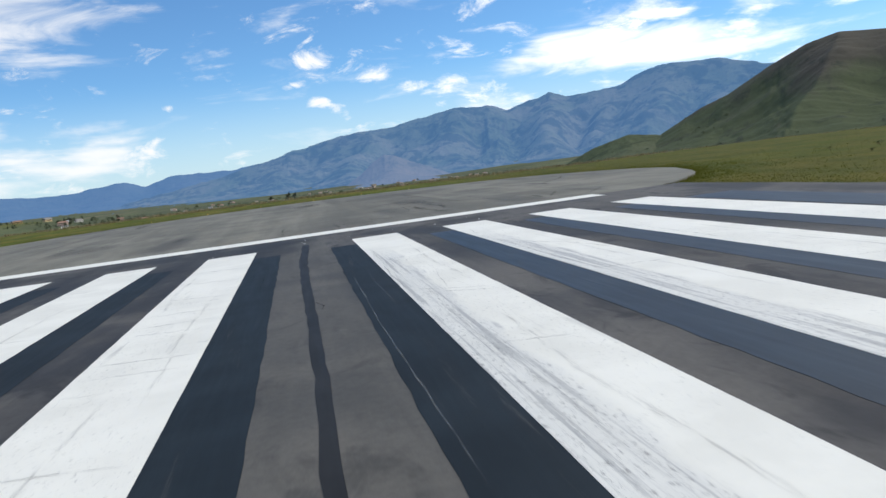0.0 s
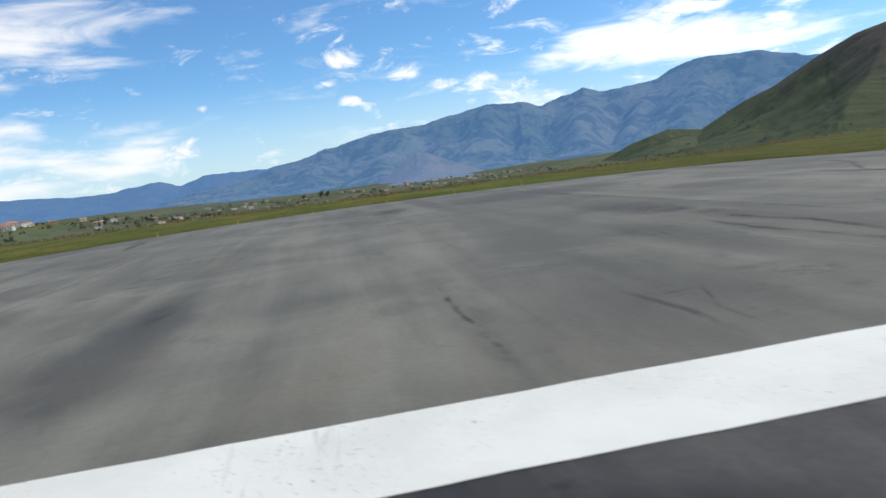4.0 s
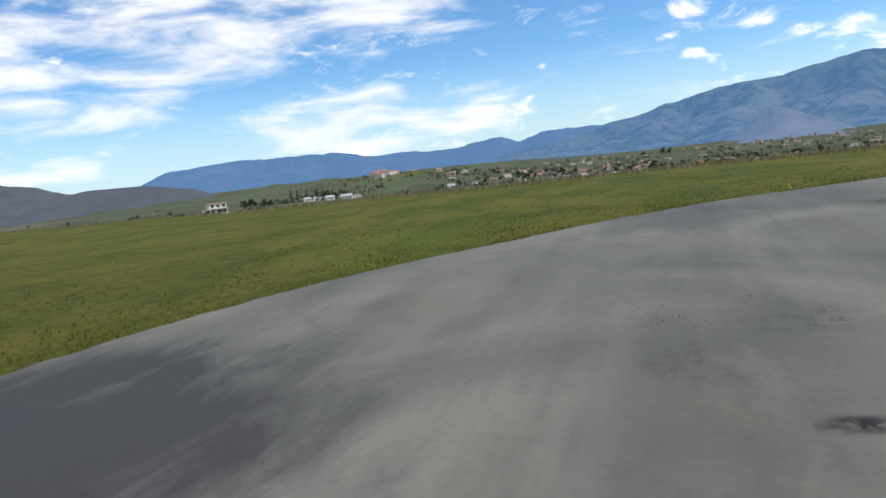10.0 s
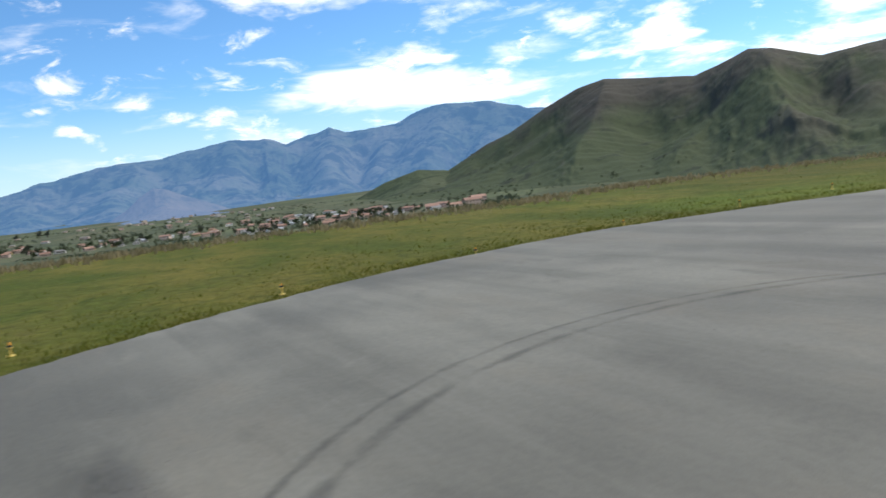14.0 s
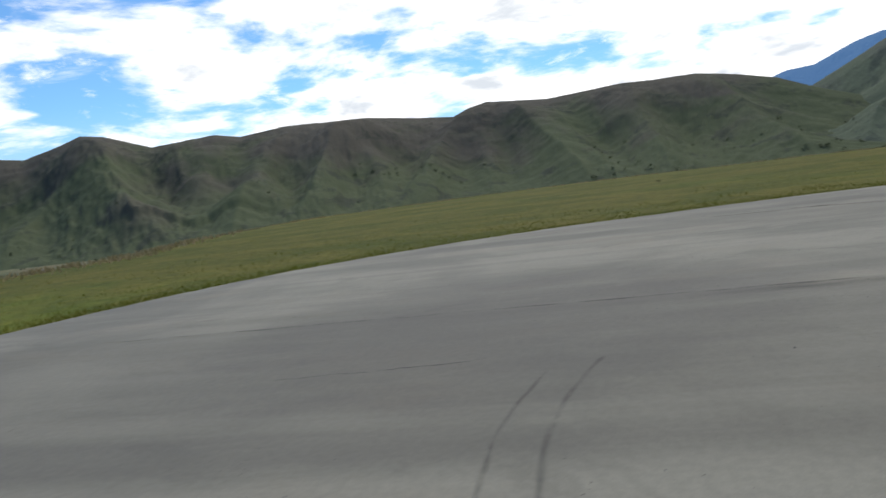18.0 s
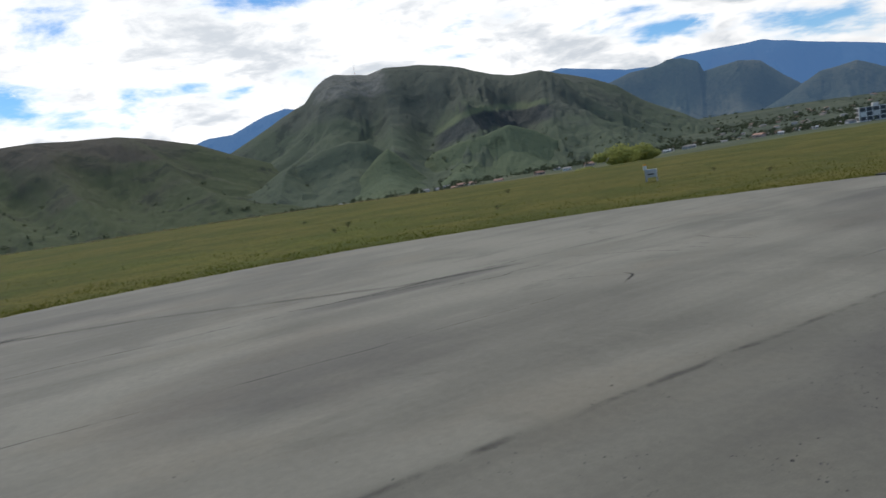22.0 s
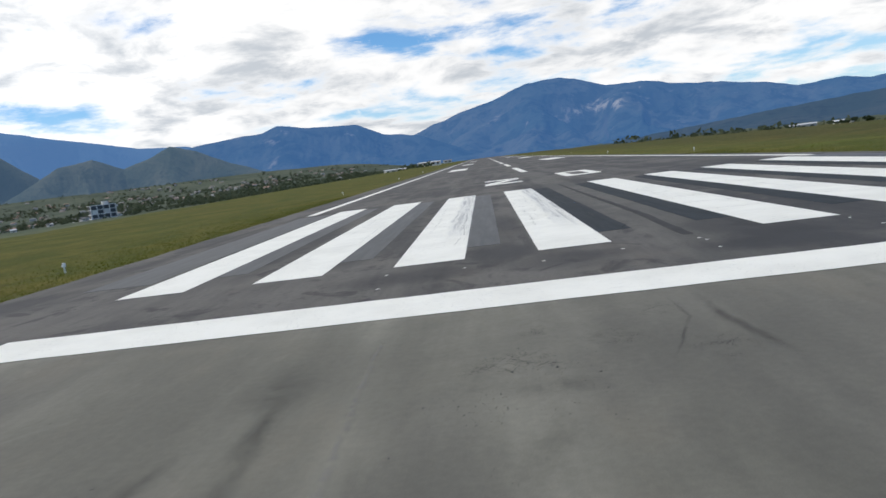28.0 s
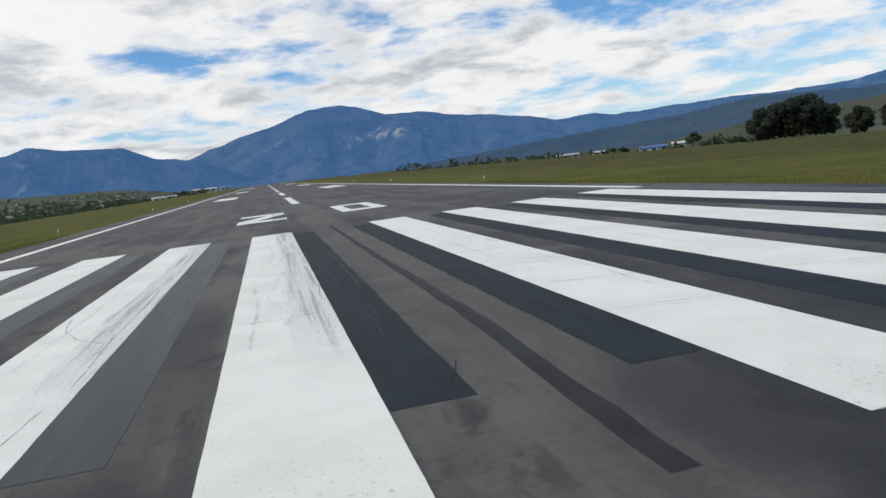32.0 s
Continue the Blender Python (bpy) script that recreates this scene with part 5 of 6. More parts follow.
def blotch(name, x, y, rx, ry, mat, parent, z, k=14):
    """An irregular patch that thins out towards its rim."""
    verts, faces, fade = [(x, y, z)], [], [1.0]
    for ring_r, f in ((0.5, 0.55), (1.25, 0.0)):
        for i in range(k):
            a = 2 * math.pi * i / k
            w = ring_r * (1 + 0.45 * noise.noise((x + math.cos(a) * 1.7, y + math.sin(a) * 1.7, 4.0)))
            verts.append((x + rx * w * math.cos(a), y + ry * w * math.sin(a), z))
            fade.append(f)
    for i in range(k):
        j = (i + 1) % k
        faces += [(0, 1 + i, 1 + j), (1 + i, 1 + k + i, 1 + k + j, 1 + j)]
    ob = mesh_object(name, verts, faces, mat, parent)
    ob.data.attributes.new("fade", "FLOAT", "POINT").data.foreach_set("value", fade)
    return ob


# ravelled spots where the top layer breaks up
for x, y, rx, ry in ((-0.97, -39.95, 0.34, 0.55), (-0.85, -39.2, 0.30, 0.40), (-0.54, -38.35, 0.32, 0.42), (-1.63, -37.5, 0.30, 0.45), (-0.96, -36.8, 0.34, 0.60), (0.63, -40.5, 0.4, 0.4), (0.9, -39.4, 0.5, 0.7), (0.5, -37.6, 0.5, 0.8),
                     (-8.13, -17.3, 0.50, 0.42), (-7.9, -18.05, 0.34, 0.44), (-8.25, -16.15, 0.50, 0.50), (-8.5, -14.4, 0.40, 0.50), (-7.95, -19.6, 0.6, 0.8), (-9.2, -18.2, 0.25, 0.3), (-8.4, -30.6, 0.35, 0.55), (-8.7, -29.4, 0.35, 0.6), (-8.6, -28.6, 0.3, 0.5), (-9.2, -27.0, 0.3, 0.9),
                     (15.15, -42.0, 0.25, 0.9), (15.09, -40.5, 0.26, 0.6), (15.0, -39.5, 0.26, 0.6), (14.86, -38.9, 0.26, 0.5), (14.7, -38.1, 0.22, 0.5), (16.1, -39.9, 0.12, 0.2), (15.5, -40.4, 0.2, 0.3), (19.2, -30.1, 0.7, 0.7), (20.8, -28.3, 0.3, 0.6),
                     (13.95, -11.2, 0.4, 0.5), (12.4, -10.7, 0.5, 0.4), (14.1, -12.6, 0.6, 0.6), (14.9, -15.0, 0.5, 0.7), (14.2, -14.9, 0.3, 0.5), (-8.0, -12.2, 0.28, 0.7), (-8.5, -9.6, 0.25, 0.5), (-4.3, -2.8, 0.16, 0.45), (-4.6, -4.1, 0.3, 0.35), (-5.0, -4.3, 0.22, 0.25), (-4.2, -4.4, 0.14, 0.3), (-3.3, -3.5, 0.28, 0.4), (-2.5, -2.3, 0.3, 0.25), (-2.2, -4.3, 0.3, 0.4), (-4.7, -12.0, 0.5, 0.5), (-4.9, -10.9, 0.3, 0.3), (-6.1, -12.0, 0.3, 0.3)):
    blotch("worn_patch", x, y, rx * 1.35, ry * 1.35, M["crumble"], pad, 0.0052)
blotch("pothole", 19.56, -26.56, 0.40, 0.24, M["crack"], pad, 0.0054)
blotch("pothole", 19.50, -26.58, 0.26, 0.17, M["crack"], pad, 0.0060)
# dark smears of oil and rubber
for x, y, rx, ry in ((8.93, -20.2, 0.35, 0.5), (8.67, -18.2, 0.4, 0.3), (10.25, -18.7, 0.5, 0.35), (9.17, -16.7, 0.5, 0.25), (11.8, -20.5, 0.35, 0.5), (10.0, -15.5, 0.5, 0.25), (14.3, -19.3, 0.4, 0.6), (11.2, -11.0, 0.35, 0.3), (8.6, -15.2, 0.4, 0.3), (6.9, -10.2, 0.35, 2.2), (9.3, -18.9, 0.4, 1.6),
                     (-7.5, -4.2, 0.5, 1.1), (-7.1, -9.5, 0.5, 2.6), (-4.3, -5.2, 0.6, 0.4), (-9.7, -32.0, 0.3, 1.6), (-19.9, -23.2, 0.3, 1.2), (15.3, -43.0, 0.5, 1.6)):
    blotch("oil_stain", x, y, rx, ry, M["smear"], pad, 0.0046)
# pale raised seams between the paving lanes
for line, w in (([(17.35, -27.5), (17.1, -19.6), (16.86, -15.5)], 0.10), ([(12.2, -30.0), (12.1, -22.0), (12.3, -14.0)], 0.16), ([(14.9, -26.0), (14.7, -19.0), (14.75, -13.5)], 0.20), ([(-11.6, -16.0), (-11.4, -9.0), (-11.7, -3.0)], 0.16), ([(-6.6, -14.0), (-6.3, -8.0), (-6.5, -2.0)], 0.18)):
    ribbon("paving_joint", line, w, 0.0042, M["pale_seam"], pad, 0.05)
# cracks across the runway show through the paint
for line, w in (([(1.83, 18.7), (3.62, 18.6)], 0.05), ([(1.85, 17.65), (2.7, 17.35), (3.6, 17.3)], 0.04), ([(1.85, 16.3), (3.0, 16.0), (3.6, 15.9)], 0.035), ([(1.83, 15.65), (3.0, 15.3), (3.62, 15.2)], 0.04), ([(2.0, 10.1), (3.62, 9.65)], 0.04), ([(1.83, 21.8), (3.62, 21.55)], 0.05), ([(2.8, 23.4), (3.5, 23.3)], 0.04), ([(1.83, 12.85), (3.6, 12.4)], 0.035), ([(1.83, 19.7), (3.6, 19.3)], 0.035), ([(1.83, 22.6), (3.6, 22.4)], 0.03), ([(1.83, 26.4), (3.6, 26.1)], 0.03),
                ([(-1.83, 13.55), (-2.5, 13.4), (-3.62, 13.5)], 0.05), ([(-1.83, 17.2), (-2.3, 17.35)], 0.05), ([(-1.83, 18.95), (-3.55, 20.15)], 0.03), ([(-1.83, 19.4), (-3.6, 20.5)], 0.035), ([(-2.5, 13.4), (-3.0, 16.0), (-2.65, 19.5)], 0.012), ([(-1.83, 24.2), (-3.6, 24.6)], 0.03), ([(-1.83, 10.9), (-2.6, 10.8)], 0.03), ([(-1.95, 14.6), (-1.87, 16.6), (-1.93, 19.0)], 0.025),
                ([(-7.2, 17.6), (-6.9, 15.8), (-6.4, 14.6), (-5.5, 13.5)], 0.035), ([(-5.6, 10.5), (-5.72, 14.3), (-5.66, 17.6), (-5.75, 20.4)], 0.035), ([(-5.9, 7.9), (-5.7, 10.2)], 0.03), ([(-5.46, 19.9), (-7.2, 20.2)], 0.035), ([(-9.35, 12.2), (-9.45, 15.0), (-9.4, 18.5)], 0.03),
                ([(1.83, 12.85), (2.8, 12.5), (4.0, 12.2)], 0.03), ([(1.85, 10.05), (3.3, 9.5)], 0.03), ([(5.46, 10.9), (7.2, 10.3)], 0.04), ([(5.5, 17.9), (7.2, 17.5)], 0.035), ([(9.1, 19.7), (10.9, 19.2)], 0.035), ([(5.5, 24.4), (7.2, 24.1)], 0.03), ([(9.1, 13.2), (10.9, 12.8)], 0.035), ([(-10.9, 23.0), (-9.1, 22.6)], 0.03),
                ([(-0.1, 18.4), (-0.02, 18.7), (-0.17, 19.3), (-0.09, 19.8)], 0.05), ([(-3.0, -0.55), (-2.75, -0.42), (-2.5, -0.47)], 0.035), ([(-1.9, 0.33), (-1.4, 0.26)], 0.04), ([(-2.1, -0.5), (-1.9, -0.44)], 0.05), ([(0.0, 0.1), (0.5, 0.06)], 0.04), ([(-1.05, 7.3), (-1.02, 8.0), (-0.6, 9.3)], 0.035), ([(2.5, 6.5), (2.8, 6.35)], 0.08), ([(2.8, 8.4), (3.1, 8.25)], 0.07)):
    ribbon("crack", line, w, 0.0125, M["crack"], runway, 0.035, 0.15)
# wheel scuffs on the paint
for x, y, l in ((-2.3, 24, 10), (-2.9, 26, 8), (-3.3, 15, 9), (-2.1, 13, 6), (2.3, 20, 9), (2.8, 27, 7), (-6.9, 18, 12), (-6.2, 24, 8), (3.3, 14, 7), (-10.4, 20, 10), (6.2, 18, 9), (9.9, 22, 9)):
    ribbon("tyre_mark", [(x, y - l / 2), (x + 0.12, y), (x - 0.05, y + l / 2)], 0.20, 0.012, M["scuff"], runway, 0.02)
# pale scratches along the dark strips
for x, y, l, w in ((-1.05, 22.0, 13.0, 0.05), (-1.48, 17.5, 6.0, 0.03), (-1.35, 12.0, 4.0, 0.025), (1.2, 15.0, 4.0, 0.02), (-5.0, 21.0, 3.0, 0.03), (-4.8, 17.4, 1.6, 0.04)):
    ribbon("scratch", [(x, y - l / 2), (x + 0.05, y), (x - 0.02, y + l / 2)], w, 0.0065, M["scratch"], runway, 0.02)
# flakes of paint left between the markings
for x, y in FLAKES:
    sheet("paint_flake", [(x - 0.045, y - 0.02), (x + 0.01, y - 0.035), (x + 0.05, y), (x + 0.015, y + 0.008), (x + 0.02, y + 0.03), (x - 0.035, y + 0.02)], 0.006, M["white"], runway)

# loose gravel on the pad
verts, faces = [], []
for cx, cy, sx, sy, n in ((-8.35, -15.8, 0.34, 0.26, 1400), (-8.3, -16.9, 0.42, 0.32, 1400), (-8.0, -17.8, 0.30, 0.36, 1400), (-8.4, -14.2, 0.3, 0.5, 1400), (14.3, -14.0, 0.5, 1.4, 1600), (12.4, -12.5, 0.5, 0.9, 1200), (20.3, -31.2, 0.6, 1.0, 900), (-8.6, -29.8, 0.4, 1.0, 700), (-0.9, -38.6, 0.8, 1.7, 9000), (-4.6, -4.4, 0.5, 1.1, 1000), (15.0, -40.0, 0.26, 1.8, 1500), (-8.5, -10.2, 0.35, 1.8, 800), (-5.4, -11.0, 0.4, 1.4, 600), (3.0, -38.0, 3.5, 3.5, 900), (-7.4, -22.0, 1.5, 5.5, 5200), (-11.0, -34.0, 3.0, 4.0, 1500)):
    for _ in range(n):
        x, y, s = RNG.normal(cx, sx), RNG.normal(cy, sy), RNG.gamma(2.0, 0.0017) + 0.0025
        fine_heap = n == 1400
        if vnoise(np.array(x * (5.5 if fine_heap else 2.2)), np.array(y * (5.5 if fine_heap else 2.2))) < (0.50 if fine_heap else 0.56):
            continue
        b = len(verts)
        for i in range(4):
            a = RNG.uniform(0, 0.8) + i * math.pi / 2
            verts.append((x + s * math.cos(a), y + s * math.sin(a), 0.0))
        verts.append((x, y, s * 0.8))
        faces += [(b + i, b + (i + 1) % 4, b + 4) for i in range(4)]
tagged(mesh_object("gravel", verts, faces, M["gravel"]), "scattered dark loose gravel on asphalt", "gravel", kind="stuff")

# ---------- grass blades along the pavement ----------
def blades(name, xs, ys, hs, mat, label):
    n = len(xs)
    zs = ground_z(xs, ys)
    t = RNG.uniform(0, 2 * np.pi, n)
    w = hs * RNG.uniform(0.15, 0.4, n)
    lean = hs * RNG.uniform(0.1, 0.7, n)
    t2 = RNG.uniform(0, 2 * np.pi, n)
    a = np.stack([xs - w * np.cos(t), ys - w * np.sin(t), zs - 0.03], -1)
    b = np.stack([xs + w * np.cos(t), ys + w * np.sin(t), zs - 0.03], -1)
    c = np.stack([xs + lean * np.cos(t2), ys + lean * np.sin(t2), zs + hs], -1)
    v = np.stack([a, b, c], 1).reshape(-1, 3)
    f = np.arange(3 * n).reshape(-1, 3)
    return tagged(mesh_object(name, v, f, mat), label, "grass", kind="stuff")


n = 70000
a = RNG.uniform(radians(40), radians(322), n)
r = pad_rim(a) + 0.02 + np.abs(RNG.gamma(0.9, 2.6, n))
tuft = 0.45 + 0.9 * vnoise(r * np.sin(a) * 0.8, r * np.cos(a) * 0.8)
blades("verge_grass", r * np.sin(a), PAD_Y + r * np.cos(a), RNG.uniform(0.02, 0.075, n) * tuft, M["blade"], "short rough green grass along the pad edge")
n = 30000
side = RNG.random(n) < 0.6
off = 0.1 + RNG.gamma(1.1, 2.2, n)
ys = RNG.uniform(-2, 70, n)
blades("runway_grass", np.where(side, -19.35 - off, 17.0 + off), ys, RNG.uniform(0.03, 0.09, n), M["blade"], "short green grass beside the runway")

# rough tufts over the nearer field
n = 30000
a = RNG.uniform(radians(60), radians(322), n)
r = pad_rim(a) + 0.05 + RNG.gamma(1.0, 7.0, n)
keep = vnoise(r * np.sin(a) * 0.55, r * np.cos(a) * 0.55) + 0.35 * vnoise(r * np.sin(a) * 2.1, r * np.cos(a) * 2.1) > 0.78
a, r = a[keep], r[keep]
blades("tufted_grass", r * np.sin(a), PAD_Y + r * np.cos(a), RNG.uniform(0.04, 0.11, len(a)), M["tuft"], "darker green tufts standing in the field")
n = 46000
az_r = RNG.uniform(95, 300, n)
tuft = vnoise(az_r * 1.3, az_r * 0 + 2.0)
keep = tuft > RNG.random(n) * 0.9 - 0.1
az_r = az_r[keep]
r = np.interp(az_r, RIM_AZ, RIM_R) + RNG.normal(1.5, 2.6, len(az_r))
blades("dry_grass", r * np.sin(np.radians(az_r)), PAD_Y + r * np.cos(np.radians(az_r)), RNG.uniform(0.12, 0.42, len(az_r)) * np.where(az_r < 235, 1.0, 0.45), M["dry_blade"], "pale dry seeding grass along the field's rim")

# ---------- small things on the airfield ----------
def empty_thing(name, label, category, group=""):
    return tagged(new(name), label, category, group)


def edge_light():
    t = empty_thing("edge_light", "amber-topped yellow turning-pad edge light in the grass", "runway light", "lights round the turning pad")
    part("base_plate", tube(bmesh.new(), 0, 0, -0.02, 0.03, 0.16, 0.15, 14), M["signal_yellow"], t)
    part("stake", tube(bmesh.new(), 0, 0, 0.03, 0.30, 0.035, 0.03, 10), M["signal_yellow"], t, "pale yellow stake")
    part("collar", tube(bmesh.new(), 0, 0, 0.30, 0.345, 0.10, 0.11, 14), M["signal_yellow"], t)
    head = part("lamp_head", tube(bmesh.new(), 0, 0, 0.345, 0.43, 0.085, 0.08, 14), M["black_plastic"], t, "black lamp head")
    part("lens", tube(bmesh.new(), 0, 0, 0.43, 0.53, 0.06, 0.035, 12), M["amber"], head, "amber glass lens")
    return t


first = edge_light()
spots = [(16.15, -51.95), (10.27, -53.4), (4.3, -53.7), (-1.85, -54.0), (-7.6, -53.9), (-13.5, -54.0)]
for k, (x, y) in enumerate(spots):
    m = pose(x, y, float(ground_z(x, y)), RNG.uniform(-4, 4), RNG.uniform(-4, 4), RNG.uniform(0, 360)) @ Matrix.Scale(0.52, 4)
    if k == 0:
        first.matrix_basis = m
    else:
        copy_thing(first, m).matrix_basis = m


def stub_light(x, y):
    t = empty_thing("edge_light", "small white runway edge light in the grass", "runway light", "lights beside the runway")
    part("stake", tube(bmesh.new(), 0, 0, -0.03, 0.26, 0.03, 0.03, 10), M["white_metal"], t)
    part("lens", tube(bmesh.new(), 0, 0, 0.26, 0.42, 0.09, 0.06, 12), M["white_metal"], t)
    t.matrix_basis = pose(x, y, float(ground_z(x, y)))
    return t


one = stub_light(-22.4, 16.0)
for y in (76, 136, 196):
    copy_thing(one, pose(-22.4, y, float(ground_z(-22.4, y))))
    copy_thing(one, pose(20.4, y, float(ground_z(20.4, y))))


def flash_unit(x, y):
    """The white light cabinet on legs by the threshold."""
    t = empty_thing("strobe_light", "white metal threshold strobe cabinet with a lamp on legs", "airfield light")
    for sx in (-0.3, 0.3):
        for sy in (-0.2, 0.2):
            part("leg", tube(bmesh.new(), sx, sy, -0.05, 0.25, 0.025, 0.025, 8), M["metal"], t)
    part("cabinet", box(bmesh.new(), -0.30, -0.24, 0.25, 0.30, 0.24, 0.72, 0.02), M["cabinet_grey"], t)
    d = part("cabinet_door", box(bmesh.new(), -0.26, -0.255, 0.30, 0.26, -0.242, 0.67, 0.004), M["metal"], t, "grey cabinet door")
    part("vent", box(bmesh.new(), -0.18, -0.262, 0.40, 0.18, -0.256, 0.48), M["black_plastic"], d, "black vent")
    part("post", tube(bmesh.new(), -0.36, 0.1, -0.05, 0.70, 0.03, 0.03, 8), M["metal"], t)
    lamp = part("lamp_head", tube(bmesh.new(), -0.36, 0.1, 0.70, 0.95, 0.09, 0.10, 14), M["white_metal"], t)
    part("lens", tube(bmesh.new(), -0.36, 0.1, 0.95, 1.05, 0.09, 0.05, 12), M["amber"], lamp, "amber lens")
    t.matrix_basis = pose(x, y, float(ground_z(x, y)), 0, 0, 35)


flash_unit(-35.1, 5.1)

# ---------- plants ----------
def leaves(bm_verts, bm_faces, centres, radii, n, size, squash=0.8):
    """Adds n small leaf clusters round the given clump centres."""
    k = RNG.integers(0, len(centres), n)
    d = RNG.normal(size=(n, 3))
    d /= np.linalg.norm(d, axis=1)[:, None]
    rad = radii[k] * RNG.uniform(0.45, 1.08, n) ** 0.6
    c = centres[k] + d * rad[:, None] * np.array([1, 1, squash])
    a = RNG.normal(size=(n, 3))
    a /= np.linalg.norm(a, axis=1)[:, None]
    b = np.cross(a, d + 0.2)
    b /= np.linalg.norm(b, axis=1)[:, None] + 1e-9
    s = size * RNG.uniform(0.5, 1.3, n)[:, None]
    v = np.stack([c - a * s, c + b * s * 0.6, c + a * s, c - b * s * 0.6], 1)
    base = len(bm_verts)
    bm_verts.extend(v.reshape(-1, 3).tolist())
    bm_faces.extend((np.arange(4 * n).reshape(-1, 4) + base).tolist())


def tree(height, spread, mat, label, kind="broad", n=500, group=""):
    t = empty_thing("tree", label, "tree", group)
    bm = bmesh.new()
    trunk_top = height * (0.95 if kind == "conifer" else 0.62)
    tube(bm, 0, 0, -0.5, trunk_top, height * 0.028, height * 0.008, 8)
    clumps, rads = [], []
    if kind == "conifer":
        for i in range(14):
            u = i / 13
            for j in range(4):
                a = RNG.uniform(0, 6.28)
                r = spread * (1 - u) * 0.55
                clumps.append((r * math.cos(a), r * math.sin(a), height * (0.12 + 0.86 * u)))
                rads.append(spread * (0.22 * (1 - u) + 0.06))
    else:
        limbs = 9 if kind == "broad" else 20
        for i in range(limbs):
            a = i * 2.4 + RNG.uniform(-0.3, 0.3)
            z0 = trunk_top * RNG.uniform(0.4 if kind == "broad" else 0.28, 0.95)
            r = spread * RNG.uniform(0.35, 0.85)
            z1 = min(height * 0.93, z0 + height * RNG.uniform(0.12, 0.36))
            p0, p1 = Vector((0, 0, z0)), Vector((r * math.cos(a), r * math.sin(a), z1))
            way_up = (p1 - p0)
            m = Matrix.Translation((p0 + p1) / 2) @ way_up.to_track_quat("Z", "Y").to_matrix().to_4x4()
            bmesh.ops.create_cone(bm, cap_ends=False, segments=5, radius1=height * 0.011, radius2=height * 0.003, depth=way_up.length, matrix=m)
            clumps.append(tuple(p1))
            rads.append(spread * RNG.uniform(0.24, 0.44))
        if kind == "gum":
            for _ in range(9):
                clumps.append((RNG.normal(0, spread * 0.35), RNG.normal(0, spread * 0.35), height * RNG.uniform(0.22, 0.55)))
                rads.append(spread * RNG.uniform(0.2, 0.34))
        for _ in range(4):
            clumps.append((RNG.normal(0, spread * 0.2), RNG.normal(0, spread * 0.2), height * RNG.uniform(0.62, 0.92)))
            rads.append(spread * RNG.uniform(0.25, 0.42))
    part("trunk", bm, M["bark"], t)
    v, f = [], []
    leaves(v, f, np.array(clumps), np.array(rads), n, spread * (0.10 if n > 900 else 0.15))
    mesh_object("crown", v, f, mat, t)
    return t


def shrub(width, height, mat, label, n=260, size=0.05):
    t = empty_thing("shrub", label, "shrub")
    bm = bmesh.new()
    for i in range(5):
        a = i * 1.3
        m = Matrix.Translation((0.1 * width * math.cos(a), 0.1 * width * math.sin(a), height * 0.25)) @ pose(0, 0, 0, 18 * math.sin(a), 18 * math.cos(a), 0)
        bmesh.ops.create_cone(bm, cap_ends=False, segments=5, radius1=0.02 * width, radius2=0.008 * width, depth=height * 0.6, matrix=m)
    part("stems", bm, M["bark"], t)
    k = 9
    c = np.stack([RNG.normal(0, width * 0.22, k), RNG.normal(0, width * 0.22, k), RNG.uniform(0.25, 0.75, k) * height], -1)
    v, f = [], []
    leaves(v, f, c, RNG.uniform(0.16, 0.3, k) * width, n, width * size, height / width)
    mesh_object("foliage", v, f, mat, t)
    return t


# what the land looks like to a ray
from mathutils.bvhtree import BVHTree
LAND = [(o, BVHTree.FromPolygons([v.co for v in o.data.vertices], [tuple(p.vertices) for p in o.data.polygons])) for o in list(scene.objects)
        if o.type == "MESH" and (o.name.startswith(("ground", "hill")))]


def drop(x, y):
    """The height of the land at a place."""
    best = -200.0
    for o, tree_ in LAND:
        hit = tree_.ray_cast(Vector((x, y, 900)), Vector((0, 0, -1)))
        if hit[0] is not None:
            best = max(best, hit[0].z)
    return best


def at(az, dist):
    """A place by its compass bearing from the part of the pad that faces it."""
    az %= 360
    x, y = (18.5, -20) if 100 < az < 215 else (2, -34) if 215 <= az < 300 else (-5.5, -22) if az >= 300 else (-3, -3)
    return x + dist * math.sin(radians(az)), y + dist * math.cos(radians(az))


def plant(proto, az, dist, scale=1.0, first_use=[]):
    x, y = at(az, dist)
    m = pose(x, y, drop(x, y) - 0.15, 0, 0, RNG.uniform(0, 360)) @ Matrix.Scale(scale, 4)
    if proto not in first_use:
        first_use.append(proto)
        proto.matrix_basis = m
        return proto
    c = copy_thing(proto, m)
    c.matrix_basis = m
    return c


